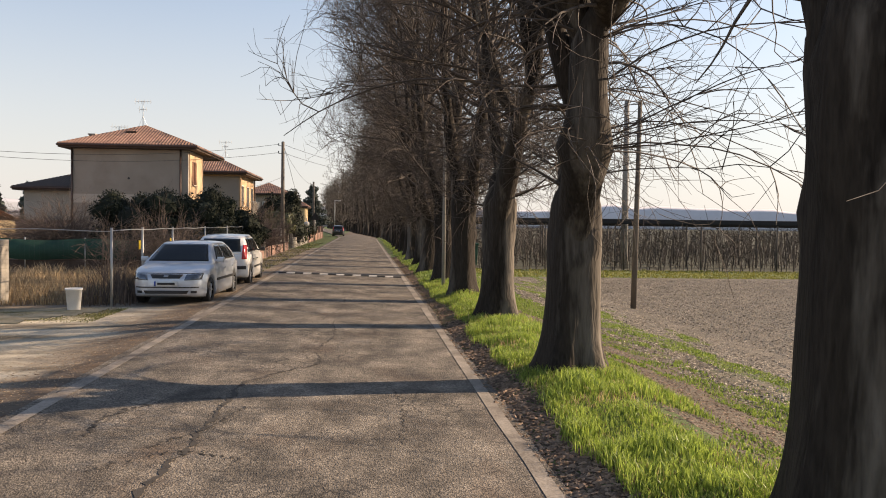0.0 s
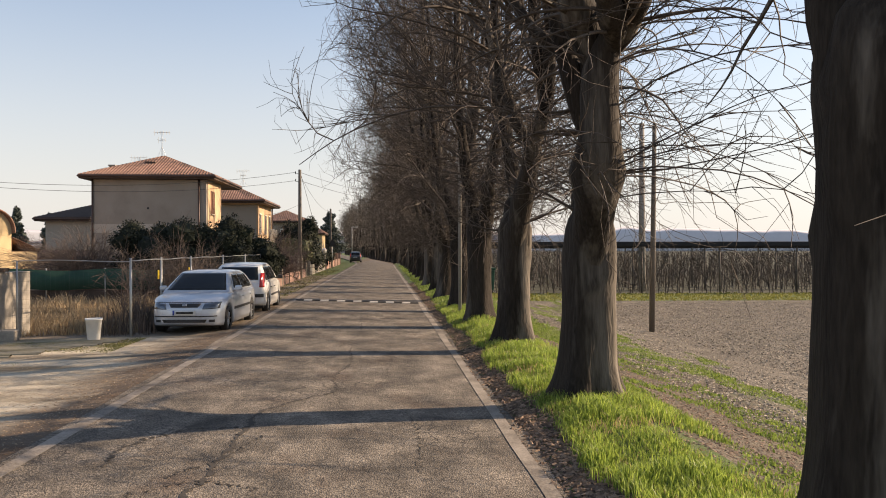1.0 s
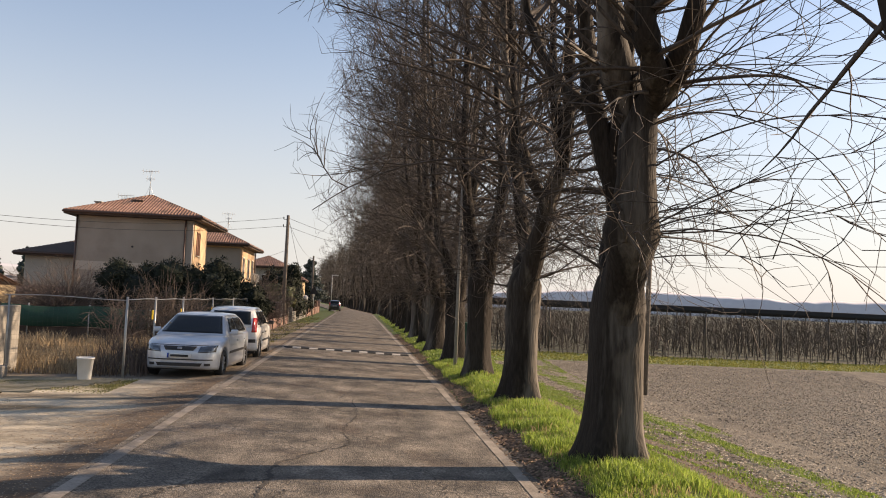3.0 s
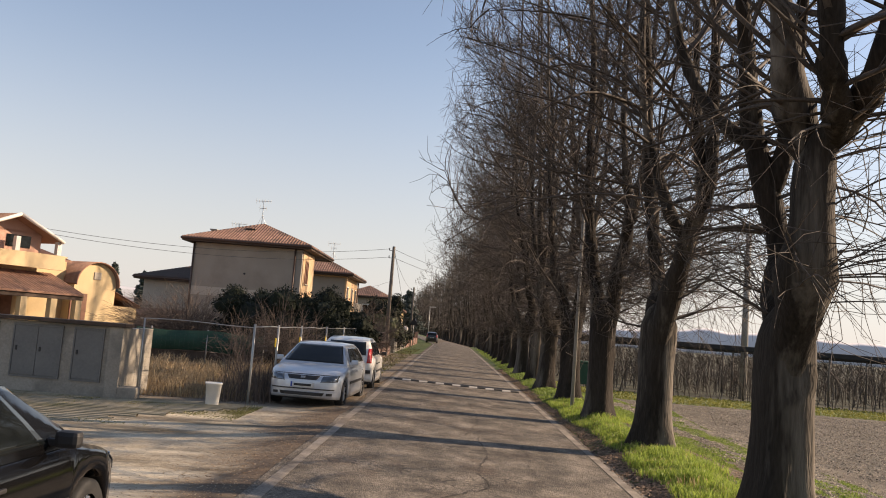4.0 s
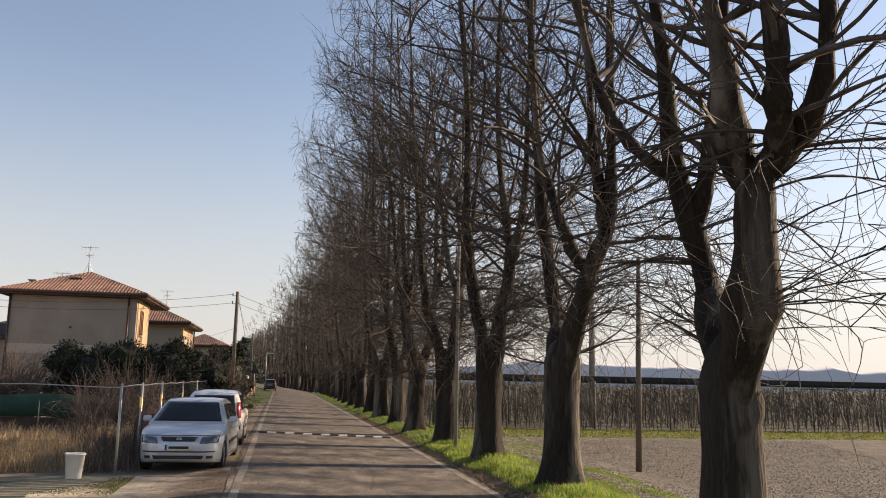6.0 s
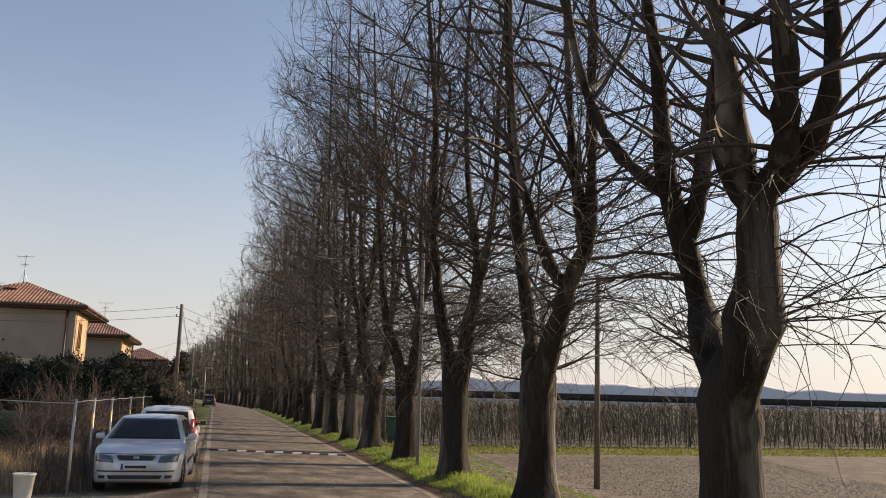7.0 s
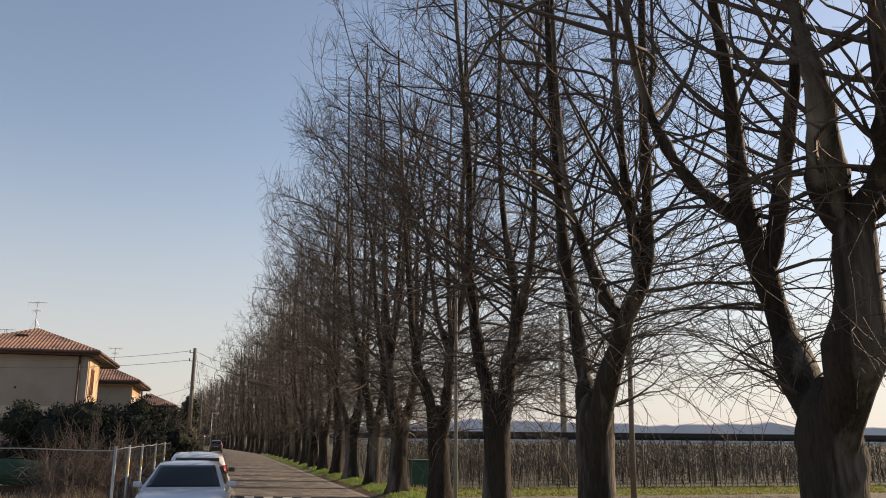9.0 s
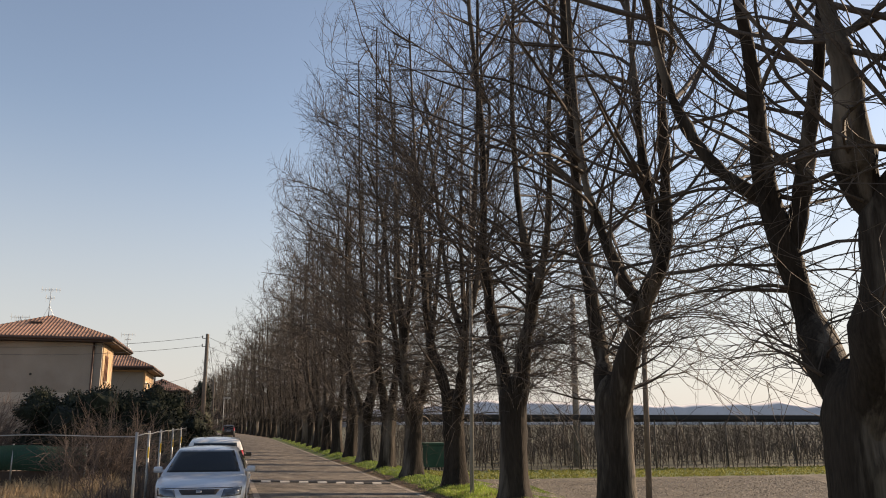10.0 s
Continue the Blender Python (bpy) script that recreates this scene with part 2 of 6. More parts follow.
def muddy_margin(m, x0, x1):
    """Brown mud and trodden leaves along the road's edge, with a ragged border."""
    N, L = m.node_tree.nodes, m.node_tree.links
    b = N["Principled BSDF"]
    col = b.inputs["Base Color"].links[0].from_socket
    geo, sep, ns, add, band, mix = (N.new(k) for k in ("ShaderNodeNewGeometry", "ShaderNodeSeparateXYZ", "ShaderNodeTexNoise", "ShaderNodeMath", "ShaderNodeMapRange", "ShaderNodeMixRGB"))
    ns.inputs["Scale"].default_value, ns.inputs["Detail"].default_value = 0.9, 6
    L.new(geo.outputs["Position"], sep.inputs[0])
    L.new(geo.outputs["Position"], ns.inputs["Vector"])
    add.operation = "MULTIPLY_ADD"
    L.new(ns.outputs[0], add.inputs[0])
    add.inputs[1].default_value = 1.9
    L.new(sep.outputs["X"], add.inputs[2])
    band.inputs["From Min"].default_value, band.inputs["From Max"].default_value = x0 + 0.95, x1 + 0.95
    band.inputs["To Max"].default_value = 0.9
    L.new(add.outputs[0], band.inputs[0])
    L.new(band.outputs[0], mix.inputs[0])
    L.new(col, mix.inputs[1])
    mix.inputs[2].default_value = (0.085, 0.055, 0.036, 1)
    L.new(mix.outputs[0], b.inputs["Base Color"])


muddy_margin(APRON, -4.5, -3.5)
SOIL = material("ploughed_soil", (0.07, 0.057, 0.041), (0.20, 0.167, 0.125), 1.6, 0.95, 1.0, 22, c3=(0.095, 0.08, 0.056), scale3=0.3, bump_dist=0.06)
TURF = material("turf", (0.045, 0.078, 0.016), (0.115, 0.16, 0.035), 1.4, 0.95, 0.8, 30, c3=(0.085, 0.068, 0.042), scale3=1.3, bump_dist=0.04)
ORCHARD_FLOOR = material("orchard_floor", (0.035, 0.036, 0.018), (0.075, 0.07, 0.036), 1.4, 0.95, 0.6, 20, bump_dist=0.04)
GRASS = island_material("grass_blade", (0.10, 0.17, 0.024), (0.46, 0.56, 0.12), 0.45, 0.5)
FIELD_GRASS = island_material("field_edge_grass", (0.07, 0.125, 0.02), (0.33, 0.42, 0.09), 0.5, 0.4)
STRAW = island_material("dry_grass", (0.26, 0.17, 0.085), (0.62, 0.45, 0.25), 0.8, 0.35)
LITTER = island_material("fallen_leaf", (0.065, 0.038, 0.024), (0.40, 0.27, 0.18), 0.8, 0.2)
CLOD = island_material("soil_clod", (0.07, 0.055, 0.04), (0.60, 0.51, 0.39), 0.95)
MOSS = island_material("moss_blade", (0.11, 0.115, 0.035), (0.24, 0.23, 0.085), 0.8, 0.2)


# ---- ground ----
LAND_X = (-60, -8.0, -4.2, -3.2, 1.78, 2.1, 2.7, 3.3, 4.8, 6.6, 20, 60)
LAND_Z = (-0.05, -0.05, 0.02, 0.085, -0.095, -0.02, 0.11, 0.08, -0.28, -0.46, -0.5, -0.5)


def ramp(v, a, b):
    t = np.clip((np.asarray(v, float) - a) / (b - a), 0, 1)
    return t * t * (3 - 2 * t)


def land(x, y):
    """Height of the land: the field lies lower than the headland beyond it."""
    dip = ramp(x, 5.5, 9.5) * (1 - ramp(y, 29, 37.5)) * ramp(y, -20, 4)
    return np.interp(x, LAND_X, LAND_Z) - 0.42 * dip


def gz(x, y=60.0):
    """Height of the land at x, y."""
    return float(land(x, y))


def road_z(x):
    return -0.035 * (x + 0.67) + 0.004


def sway(y):
    """How far the road has turned aside at y: it bends gently beyond 100 m."""
    d = max(0.0, y - 100.0)
    return -0.085 * d * d / (d + 14.0)


def strip(name, xs, ys, mat, dz=0.0, wobble=0.0, seed=1, zf=gz):
    rng = np.random.default_rng(seed)
    V, F = [], []
    for y in ys:
        for k, x in enumerate(xs):
            e = wobble * noise.noise((x * 3.1, y * 0.9, seed)) if k in (0, len(xs) - 1) else 0
            V.append((x + e + sway(y), y, zf(x + e) + dz))
    n = len(xs)
    for j in range(len(ys) - 1):
        for i in range(n - 1):
            a = j * n + i
            F.append((a, a + 1, a + 1 + n, a + n))
    return mesh_of(name, V, F, mat, True)


def spread(a, b, n, far):
    """n steps from a that widen towards far."""
    return list(np.linspace(a, b, n)) + [b + (far - b) * t ** 2.5 for t in np.linspace(0.08, 1, 14)]


gx = [-3000, -800, -200, -60, -30, -18, -12, -9, -8, -7, -5.5, -4.2, -3.2, -1.5, 0.2, 1.78, 2.1, 2.4, 2.7, 3.0, 3.3, 4.0, 4.8, 5.5, 6.2, 7, 7.8, 8.6, 9.5, 12, 14, 20, 30, 60, 200, 800, 3000]
gy = sorted([-3000, -500, -80, -30, -12, 18.3, 29, 30, 31, 32, 33, 34, 35, 36, 36.8, 37.5, 43.0] + spread(-6, 60, 34, 3000))
V, F, ids = [], [], []
for y in gy:
    for x in gx:
        low = -0.12 if -3.0 < x < 1.7 else 0.0
        V.append((x, y, gz(x, y) + low))
n = len(gx)
for j in range(len(gy) - 1):
    for i in range(n - 1):
        a = j * n + i
        F.append((a, a + 1, a + 1 + n, a + n))
        xm, ym = (gx[i] + gx[i + 1]) / 2, (gy[j] + gy[j + 1]) / 2
        if xm < -3.2:
            ids.append(0 if ym < 18.3 and xm > -14 else (3 if ym < 60 else 1))
        elif xm < 1.7:
            ids.append(0)
        elif xm < 3.3:
            ids.append(1)
        elif xm < 7 and ym < 36.8:
            ids.append(5)
        elif xm < 4.8:
            ids.append(1)
        else:
            ids.append(2 if ym < 36.8 else (1 if ym < 43 else 4))
ground = new("ground", mesh_of("ground", V, F, [APRON, TURF, SOIL, DIRT, ORCHARD_FLOOR, TRACK], True, ids))
tagged(ground, "flat land with gravel, turf and a bare ploughed field", "ground", kind="structure")

RY = [y for y in np.arange(-10, 62, 1.5)] + list(np.arange(62, 370, 4.0))
road = new("road", strip("road", list(np.linspace(-3.12, 1.80, 12)), RY, ASPHALT, 0.0, 0.10, 3, road_z))
tagged(road, "narrow worn grey asphalt country road with cracks", "road", kind="structure")
for name, x0 in (("edge_line_left", -3.02), ("edge_line_right", 1.56)):
    o = new(name, strip(name, [x0, x0 + 0.07, x0 + 0.145], RY, LINE_PAINT, 0.006, 0.03, 5, road_z))
    tagged(o, "worn white edge line painted on the asphalt", "road marking", kind="structure")


# ---- trees ----
def curve_path(ctrl, n):
    """A smooth path through control points (Catmull-Rom)."""
    c = np.asarray(ctrl, dtype=float)
    c = np.vstack((2 * c[0] - c[1], c, 2 * c[-1] - c[-2]))
    out = []
    segs = len(c) - 3
    for s in np.linspace(0, segs - 1e-6, n):
        i = int(s)
        t = s - i
        p0, p1, p2, p3 = c[i:i + 4]
        out.append(0.5 * (2 * p1 + (p2 - p0) * t + (2 * p0 - 5 * p1 + 4 * p2 - p3) * t * t + (3 * p1 - p0 - 3 * p2 + p3) * t ** 3))
    return np.array(out)


def grow(rng, start, way, length, n, droop, wander):
    """A wandering path from start; droop < 0 bends it up."""
    p, d = np.array(start, float), np.array(way, float)
    d /= np.linalg.norm(d)
    pts, step = [p.copy()], length / (n - 1)
    arc = rng.normal(size=3) * wander * 2.1
    for _ in range(n - 1):
        d = d + arc * step + rng.normal(size=3) * wander * 0.55
        d[2] -= droop * step
        d /= np.linalg.norm(d)
        p = p + d * step
        pts.append(p.copy())
    return np.array(pts)


def make_tree(seed, place, limbs, trunk_top=2.6, r0=0.42, lean=(0, 0), label="", level=1.0, wide=1.12, reach=4.4, stout=1.0):
    """A bare pollarded roadside tree: fluted trunk, main limbs, and a crown of branches and twigs."""
    rng = np.random.default_rng(seed)
    root = thing("tree", place, label, "tree", "trees along the road")
    sides, V, F = 22, [], []
    zs = np.concatenate((np.linspace(-0.15, 0.5, 8), np.linspace(0.7, trunk_top + 0.35, 14)))
    fl = rng.uniform(0, 6.28, 4)
    for z in zs:
        t = max(0, min(1, z / trunk_top))
        flare = 0.34 * math.exp(-max(z, 0) / 0.28)
        r = r0 * float(np.interp(z / trunk_top, (0, 0.25, 0.5, 0.75, 0.95, 1.06, 1.14), (1.0, 0.88, 0.84, 0.84, 0.8 * wide, 0.6 * wide, 0.15))) + r0 * flare * 0.6
        cx, cy = lean[0] * t, lean[1] * t
        for k in range(sides):
            a = 2 * math.pi * k / sides
            f = 1 + 0.05 * math.sin(3 * a + fl[0] + z * 0.3) + (0.05 + flare * 0.4) * math.sin(5 * a + fl[1]) + 0.06 * noise.noise((math.cos(a) * 2 + seed, math.sin(a) * 2, z * 1.6))
            if t > 0.6:
                f += 0.20 * max(0, noise.noise((math.cos(a) * 2.5 + seed * 3, math.sin(a) * 2.5, z * 3.5)))
            V.append((cx + r * f * math.cos(a), cy + r * f * math.sin(a), z))
    for j in range(len(zs) - 1):
        for k in range(sides):
            a, b = j * sides + k, j * sides + (k + 1) % sides
            F.append((a, b, b + sides, a + sides))
    F.append(tuple(range((len(zs) - 1) * sides, len(zs) * sides)))
    part("trunk", mesh_of("trunk", V, F, TRUNK_BARK, True), None, root)
    branches, twigs, fine, sides_out = [], [], [], []
    for ctrl, ra, rb in limbs:
        ctrl = [(x, y, z if z < 5.5 else 5.5 + (z - 5.5) + max(0, z - 7) * 0.75) for x, y, z in ctrl]
        low = ctrl[0][2] < trunk_top + 0.1
        if low:
            ctrl = [(ctrl[0][0] * 0.3, ctrl[0][1] * 0.3, ctrl[0][2] - 0.8)] + ctrl
        path = curve_path(ctrl, 22)
        path[3:] += np.cumsum(rng.normal(size=(19, 3)) * 0.008, axis=0)
        rad = np.interp(np.linspace(0, 1, 22), (0, 0.10, 0.2, 0.6, 1), (ra * 0.55, ra * 0.95, ra, (ra + rb) * 0.45, rb))
        rad = rad * (1 + 0.13 * rng.normal(size=22) * (np.arange(22) < 16) * (np.arange(22) > 2))
        v, f = tube_arrays([(path, rad)], 11)
        part("limb", fast_mesh("limb", v, f, TRUNK_BARK), None, root)
        length = np.linalg.norm(np.diff(path, axis=0), axis=1).sum()
        for k in range(max(2, round(21 * level / len(limbs)))):        # spreading side limbs that sweep up
            i = rng.integers(5, 19) if k % 2 else rng.integers(12, 21)
            p = path[i]
            a = rng.uniform(0, 6.28) if rng.uniform() < 0.42 else math.pi + rng.normal() * 0.6
            ln = rng.uniform(3.2, 5.6) * (1.0 if p[2] > 4.2 else 0.75)
            br = grow(rng, p, (math.cos(a), math.sin(a), rng.uniform(0.25, 0.9)), ln, 12, -0.10, 0.07)
            br[:, 0] = np.where(br[:, 0] < -reach, -reach + (br[:, 0] + reach) * 0.15, br[:, 0])
            sides_out.append((br, np.linspace(0.040, 0.010, 12) * rng.uniform(0.7, 1.2)))
        count = int(length * 2.6 * level)
        for _ in range(count):
            s = 0.14 + 0.84 * rng.uniform()
            i = min(20, int(s * 21))
            p = path[i] + (path[i + 1] - path[i]) * rng.uniform()
            axis = p[:2] - np.array((0.0, 0.0))
            a = rng.uniform(0, 6.28)
            out = np.array((math.cos(a), math.sin(a))) + 0.45 * axis / (np.linalg.norm(axis) + 0.4)
            z = p[2]
            up = rng.uniform(0.1, 1.0) if z > 4.5 else rng.uniform(-0.05, 0.55)
            ln = np.interp(z, (2.5, 4, 8, 11, 15), (1.6, 2.5, 3.0, 2.6, 1.2)) * rng.uniform(0.6, 1.25)
            if z < 4.6 and out[0] < 0:
                ln *= 0.55
            br = grow(rng, p, (out[0], out[1], up), ln * 1.1, 9, -0.13 if z > 5 else 0.07, 0.13)
            branches.append((br, np.linspace(0.022 + 0.006 * ln, 0.007, 9) * rng.uniform(0.8, 1.3)))
    for ctrl, ra, rb in limbs[:2] if level > 0.4 else ():        # low sprays on the field side
        for _ in range(int(28 * level)):
            p = curve_path(ctrl, 10)[rng.integers(1, 5)]
            a = rng.uniform(-1.7, 1.7)
            br = grow(rng, p, (math.cos(a), math.sin(a), rng.uniform(0.1, 0.9)), rng.uniform(2.0, 4.2), 12, 0.26, 0.08)
            branches.append((br, np.linspace(0.016, 0.0035, 12)))
    for br, rad in sides_out:
        for _ in range(int(7 * level)):
            i = rng.integers(3, 12)
            d = br[i] - br[i - 1]
            d = d / np.linalg.norm(d) + rng.normal(size=3) * 0.45
            d[2] += 0.35
            branches.append((grow(rng, br[i], d, rng.uniform(0.8, 1.9), 5, -0.11, 0.14), np.linspace(0.014, 0.006, 5)))
    for br, rad in branches:
        m = len(br)
        for _ in range(int(8 * level)):
            i = rng.integers(2, m)
            d = br[i] - br[i - 1]
            d = d / np.linalg.norm(d) + rng.normal(size=3) * 0.55
            d[2] += 0.15
            tw = grow(rng, br[i], d, rng.uniform(0.5, 1.5), 5, 0.06, 0.16)
            twigs.append((tw, np.linspace(0.0085, 0.004, 5) * stout))
    for tw, rad in twigs:
        for _ in range(int(3.4 * level)):
            i = rng.integers(1, 5)
            d = tw[i] - tw[i - 1]
            d = d / np.linalg.norm(d) + rng.normal(size=3) * 0.6
            fine.append((grow(rng, tw[i], d, rng.uniform(0.3, 0.8), 3, 0.1, 0.3), (0.0045 * stout, 0.0036 * stout, 0.0026 * stout)))
    for group in (branches, twigs, fine):        # the road side is kept cut back
        for pts, rad in group:
            cut = reach * (0.93 + 0.08 * np.sin(2.1 * pts[:, 1] + seed) + 0.07 * np.sin(1.7 * pts[:, 2] + seed))
            pts[:, 0] = np.where(pts[:, 0] < -cut, -cut + (pts[:, 0] + cut) * 0.4, pts[:, 0])
    vs, fs, base = [], [], 0
    for group, sides in ((sides_out, 5), (branches, 3), (twigs, 3), (fine, 3)):
        if not group:
            continue
        v, f = tube_arrays(group, sides)
        vs.append(v)
        fs.append(f + base)
        base += len(v)
    part("crown", fast_mesh("crown", np.concatenate(vs), np.concatenate(fs), TWIG), None, root, "dense bare twigs")
    return root


def random_limbs(rng, top=2.5):
    """Two to four upright limbs that part at a low fork and divide once."""
    out, k = [], rng.integers(2, 4)
    a0 = math.pi / 2 * (1 if rng.uniform() < 0.5 else -1) + rng.normal() * 0.4      # parted along the row
    for i in range(k):
        a = a0 + 6.28 * i / k + rng.normal() * 0.25
        c, s = math.cos(a), math.sin(a)
        w = rng.uniform(0.5, 0.9)
        p = [(0.12 * c, 0.12 * s, top - 0.4), (0.42 * c, 0.42 * s, top + 0.7), (w * c, w * s, top + 1.9)]
        for j in range(2):
            b = a + rng.normal() * 0.9
            e = rng.uniform(0.3, 1.3)
            q = p[:3] if j == 0 else [p[1], p[2]]
            q = q + [(w * c + 0.5 * e * math.cos(b), w * s + 0.5 * e * math.sin(b), top + 4.0 + rng.normal() * 0.3),
                     (w * c + e * math.cos(b), w * s + e * math.sin(b), top + 6.3 + rng.normal() * 0.4),
                     (w * c + 1.2 * e * math.cos(b) + rng.normal() * 0.4, w * s + 1.2 * e * math.sin(b) + rng.normal() * 0.4, top + 9.0 + rng.normal() * 0.8)]
            out.append((q, rng.uniform(0.17, 0.22) if j == 0 else 0.12, 0.028))
    return out


LIME = "tall bare pollarded tree with fluted grey trunk on grass verge"
TREE_X = 3.25
make_tree(11, (3.08, 4.25, 0.06), [
    ([(0.0, 0.1, 2.6), (-0.08, 0.2, 3.3), (-0.26, 0.35, 4.2), (-0.4, 0.4, 5.6), (-0.6, 0.5, 7.5), (-0.8, 0.5, 10.0)], 0.24, 0.035),
    ([(0.12, -0.1, 2.6), (0.26, -0.2, 3.4), (0.36, -0.35, 4.4), (0.4, -0.5, 6.0), (0.6, -0.6, 8.0), (0.7, -0.7, 10.2)], 0.26, 0.035),
    ([(0.3, -0.25, 3.8), (0.6, 0.1, 4.6), (0.8, 0.3, 6.0), (1.0, 0.4, 9.0)], 0.16, 0.03),
], 3.1, 0.40, (0.05, 0.0), LIME, 0.3)
make_tree(12, (2.87, 10.0, 0.08), [
    ([(0.03, 0.12, 1.9), (0.15, 0.5, 2.5), (0.32, 0.98, 3.15), (0.13, 1.04, 4.0), (-0.09, 1.05, 4.77), (-0.24, 0.9, 5.53), (-0.42, 0.7, 6.4), (-0.7, 0.6, 7.6), (-0.9, 0.5, 10.0)], 0.25, 0.035),
    ([(0.0, -0.15, 1.9), (0.0, -0.5, 2.6), (0.0, -0.68, 3.2), (0.0, -0.72, 3.7), (0.05, -0.76, 4.15), (0.26, -1.02, 4.48), (0.25, -1.40, 4.66), (0.29, -1.63, 5.1), (0.38, -1.65, 5.63), (0.42, -1.62, 6.6), (0.5, -1.75, 8.0), (0.65, -1.85, 10.2)], 0.27, 0.035),
    ([(0.0, -0.70, 3.95), (-0.16, -0.64, 4.45), (-0.42, -0.86, 4.96), (-0.57, -1.0, 5.54), (-0.66, -0.97, 6.05), (-0.9, -0.9, 7.4), (-1.1, -0.9, 10.0)], 0.21, 0.03),
    ([(0.12, -0.9, 4.25), (-0.05, -1.3, 4.55), (-0.26, -1.6, 4.9), (-0.34, -1.73, 5.47), (-0.42, -1.8, 6.5), (-0.5, -1.9, 8.0), (-0.4, -2.0, 10.0)], 0.17, 0.03),
    ([(0.16, 1.02, 3.85), (0.26, 0.9, 4.4), (0.26, 0.75, 4.9), (0.2, 0.42, 5.7), (0.12, 0.05, 6.5), (0.25, -0.1, 8.0), (0.3, -0.2, 9.7)], 0.13, 0.025),
    ([(-0.05, 1.04, 4.6), (-0.45, 1.35, 5.1), (-0.8, 1.6, 5.9), (-1.1, 1.8, 7.2), (-1.3, 1.9, 9.0)], 0.10, 0.025),
], 2.2, 0.41, (0.03, 0), LIME, 0.66, 1.0, 3.8)
make_tree(13, (2.88, 15.85, 0.08), [
    ([(0.0, 0.1, 1.95), (0.05, 0.4, 2.65), (0.09, 0.68, 3.25), (-0.1, 0.6, 4.29), (-0.21, 0.72, 5.5), (-0.34, 0.6, 7.1), (-0.55, 0.4, 8.5), (-0.6, 0.3, 10.2), (-0.7, 0.3, 12)], 0.21, 0.03),
    ([(0.0, -0.15, 2.0), (0.1, -0.4, 2.9), (0.2, -0.66, 3.5), (0.23, -0.98, 4.0), (0.38, -1.4, 4.67), (0.38, -1.57, 5.75), (0.3, -1.75, 6.9), (0.25, -1.95, 8.0), (0.4, -2.0, 10.0), (0.5, -2.1, 12.0)], 0.21, 0.03),
    ([(0.22, -0.85, 3.85), (-0.1, -0.75, 4.3), (-0.36, -0.5, 5.3), (-0.6, -0.4, 6.3), (-0.7, -0.3, 8.0), (-0.8, -0.2, 11.0)], 0.13, 0.025),
    ([(0.35, -1.25, 4.5), (0.2, -1.35, 5.4), (0.14, -1.3, 6.4), (0.05, -1.2, 8.3), (0.1, -1.1, 11.0)], 0.12, 0.025),
], 2.4, 0.37, (0.03, 0), LIME, 0.8, 1.12, 4.2)


def turned(limbs, deg, k):
    """The same limbs, their spread turned about the trunk."""
    c, q = k * math.cos(radians(deg)), k * math.sin(radians(deg))
    return [([(c * x - q * y, q * x + c * y, z) for x, y, z in ctrl], a, b) for ctrl, a, b in limbs]


make_tree(14, (2.78, 20.9, 0.08), turned([
    ([(-0.1, 0, 2.2), (-0.25, 0, 3.0), (-0.42, 0.0, 3.7), (-0.62, 0.0, 5.1), (-0.66, -0.1, 6.4), (-0.6, -0.2, 8.3), (-0.9, -0.3, 10.4), (-1.0, -0.3, 12)], 0.2, 0.03),
    ([(0.1, 0, 2.2), (0.24, 0, 3.1), (0.34, 0.0, 3.8), (0.48, 0.1, 4.6), (0.30, 0.2, 6.1), (0.1, 0.2, 7.2), (-0.1, 0.3, 9.1), (0.1, 0.3, 12)], 0.22, 0.03),
    ([(0.42, 0.05, 4.3), (0.8, -0.2, 5.2), (1.1, -0.3, 6.6), (1.3, -0.4, 8.6), (1.7, -0.4, 11.2)], 0.13, 0.025),
], -50, 1.12), 2.6, 0.37, (0.0, 0), LIME, 1.0, 1.12, 4.5)
row = np.random.default_rng(77)
kinds = [make_tree(40 + k, (2.82 + 0.06 * row.normal(), 26.2 + 5.4 * k, 0.08), random_limbs(np.random.default_rng(90 + k), 2.4), 2.5, 0.36, (row.normal() * 0.08, row.normal() * 0.08), LIME, 0.86) for k in range(5)]
far_kinds = [make_tree(60 + k, (2.82, 26.2 + 5.4 * (5 + k), 0.08), random_limbs(np.random.default_rng(190 + k), 2.4), 2.5, 0.36, (row.normal() * 0.08, row.normal() * 0.08), LIME, 0.6, stout=1.9) for k in range(3)]
last_kinds = [make_tree(70 + k, (2.82 + sway(152.0 + 5.4 * k), 152.0 + 5.4 * k, 0.08), random_limbs(np.random.default_rng(290 + k), 2.4), 2.5, 0.36, (row.normal() * 0.08, row.normal() * 0.08), LIME, 0.42, stout=3.6) for k in range(2)]
for k in range(3, 46):        # the row follows the road round its far bend
    y = 26.2 + 5.4 * (k + 5) + (9.0 if k > 17 else 0.0)
    kind_of = far_kinds[k % 3] if k < 18 else last_kinds[k % 2]
    copy_thing(kind_of, pose(2.82 + sway(y) + row.normal() * 0.08, y + row.normal() * 0.25, 0.08, 0, 0, row.uniform(-25, 25)) @ Matrix.Scale(row.uniform(0.92, 1.07), 4))

from mathutils.bvhtree import BVHTree


# ---- more materials ----
def plain(name, c, rough=0.5, metal=0.0, coat=0.0, spread_by=0.12):
    d = tuple(v * (1 - spread_by) for v in c)
    return material(name, d, c, 6, rough, 0.0, 60, metal, coat=coat)


